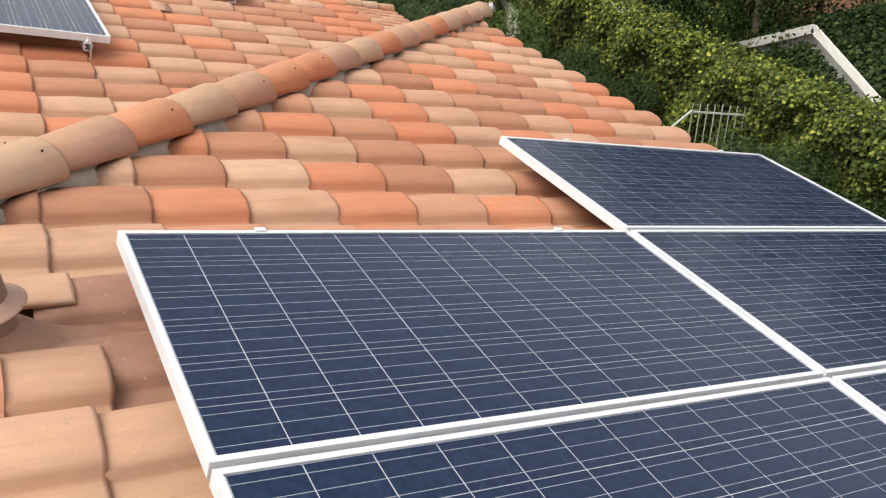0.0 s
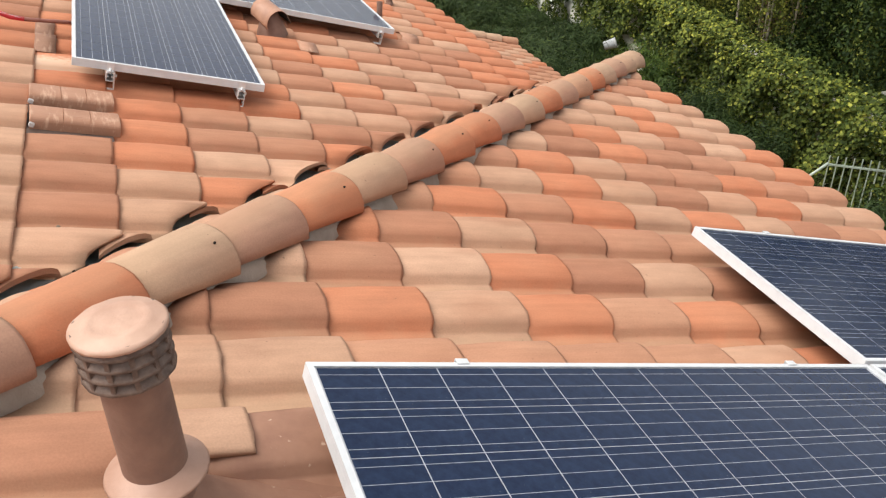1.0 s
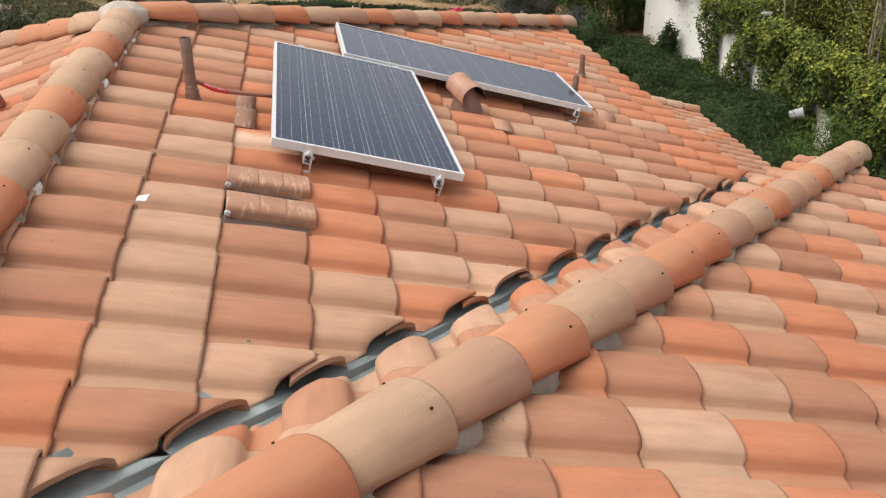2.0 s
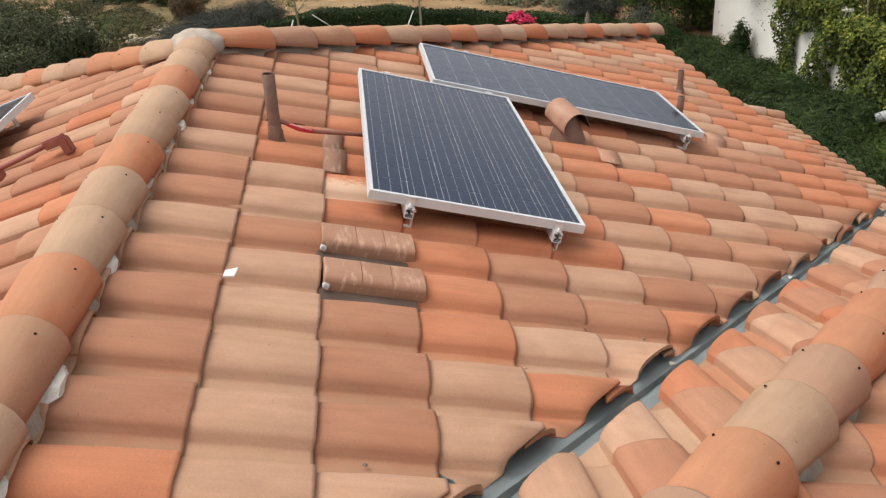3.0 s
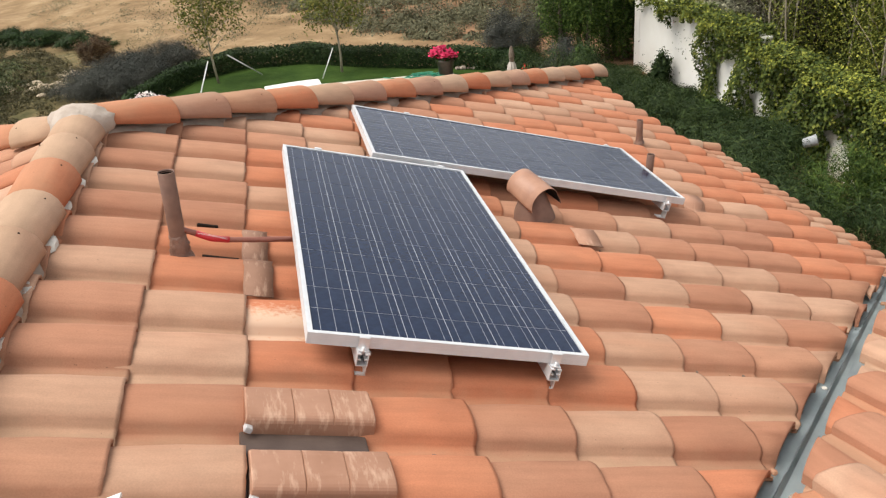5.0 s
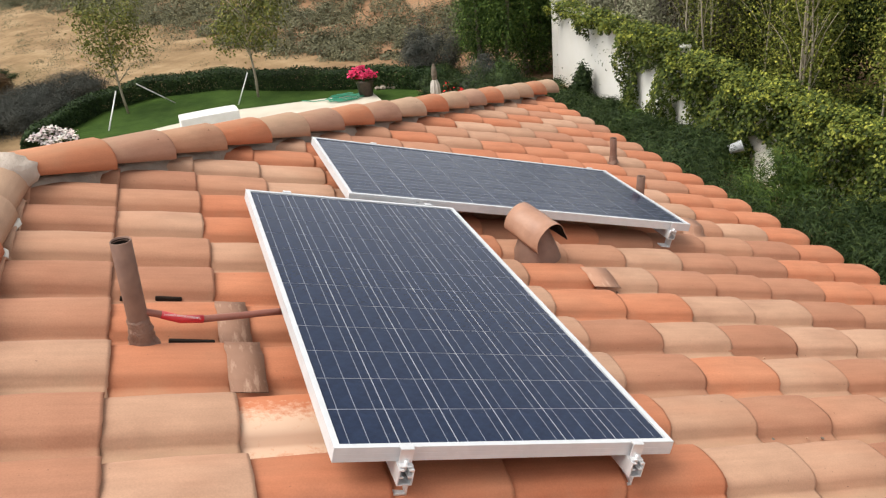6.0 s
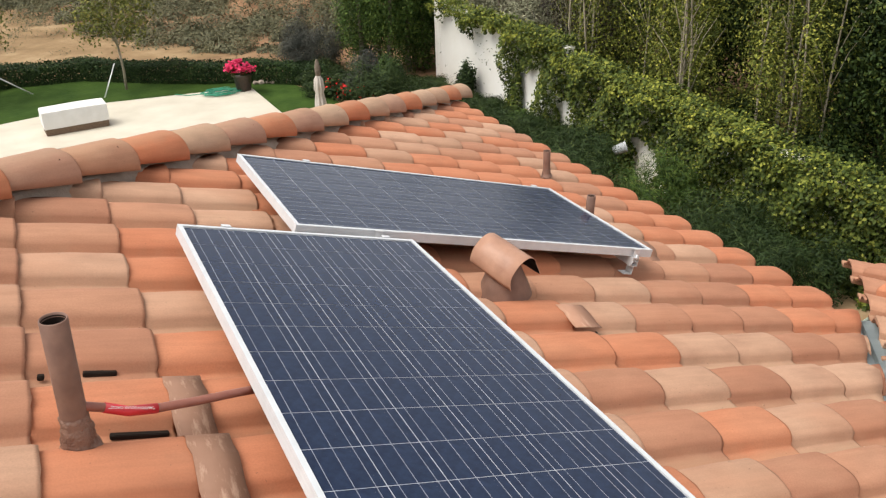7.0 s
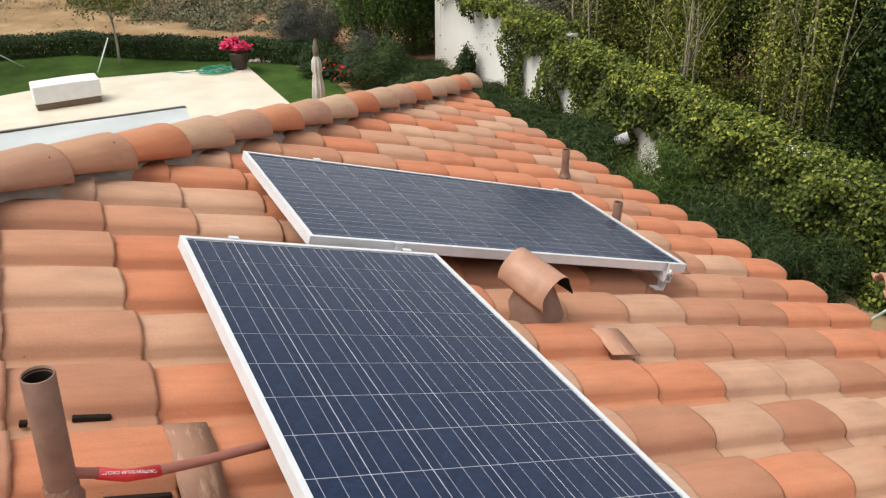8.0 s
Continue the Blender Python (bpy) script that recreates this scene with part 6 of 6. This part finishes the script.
lay_tiles(main_slope, MAIN, -0.175, (-2, 12), -0.41, (-9, 26), [((RIDGE_X + 0.05, 0, 0), (-1, 0, 0)), ((APEX.x, APEX.y - 0.05, 0), (-R2, R2, 0)), ((0, VALLEY + 0.06, 0), (R2, -R2, 0))],
          step=0.2975, skip={(1, 0), (1, -1)}, seed=3, special={(1, 2): M_SPRAY}, pattern=MAIN_TONES)
lay_tiles(wing_slope, WING, 0.345, (-6, 13), -2.65, (-10, 14), [((0, HIP_WING - 0.05, 0), (-R2, R2, 0))], step=0.306, skip={(0, -3), (-1, -3), (0, -2), (-1, -2)}, seed=4, pattern=WING_TONES, special={(1, -2): M_OVERSPRAY, (1, -3): M_OVERSPRAY})
lay_tiles(back_slope, BACK, -0.30, (-2, 12), -6.5, (0, 29), [((RIDGE_X - 0.05, 0, 0), (1, 0, 0)), ((APEX.x, APEX.y - 0.05, 0), (R2, R2, 0))], seed=5)
lay_tiles(wing_end, WING_END, 0.25, (-5, 16), -4.2, (0, 24), [((0, HIP_WING + 0.05, 0), (R2, -R2, 0)), ((0, VALLEY - 0.09, 0), (-R2, R2, 0)), ((-1.9, 0, 0), (-1, 0, 0))], seed=6)
lay_tiles(lower_slope, LOWER, 0.0, (-4, 1), LOWER_NEAR - 0.05, (0, 27), [((0, LOWER_FAR, 0), (0, 1, 0))], seed=10, pattern={(c, r): "rtrrotrbrr"[(c * 3 + r * 7) % 10] for c in range(-4, 1) for r in range(27)})
lay_joined(wing_slope, WING, 0.345, (-6, 13), -2.65, (-19, -10), 0.306, 7)
lay_joined(wing_end, WING_END, 0.25, (-5, 12), -4.2, (20, 25), 0.30, 8, [((-1.9, 0, 0), (1, 0, 0)), ((-3.2, 0, 0), (-1, 0, 0)), ((0, 2 * RIDGE_X + VALLEY - 0.09, 0), (R2, R2, 0)), ((0, y_apex_w, 0), (0, -1, 0))])
lay_joined(end_slope, MAIN_END, 0.30, (0, 13), -5.5, (0, 36), 0.30, 9, [((APEX.x, APEX.y + 0.05, 0), (R2, -R2, 0)), ((APEX.x, APEX.y + 0.05, 0), (-R2, -R2, 0))])
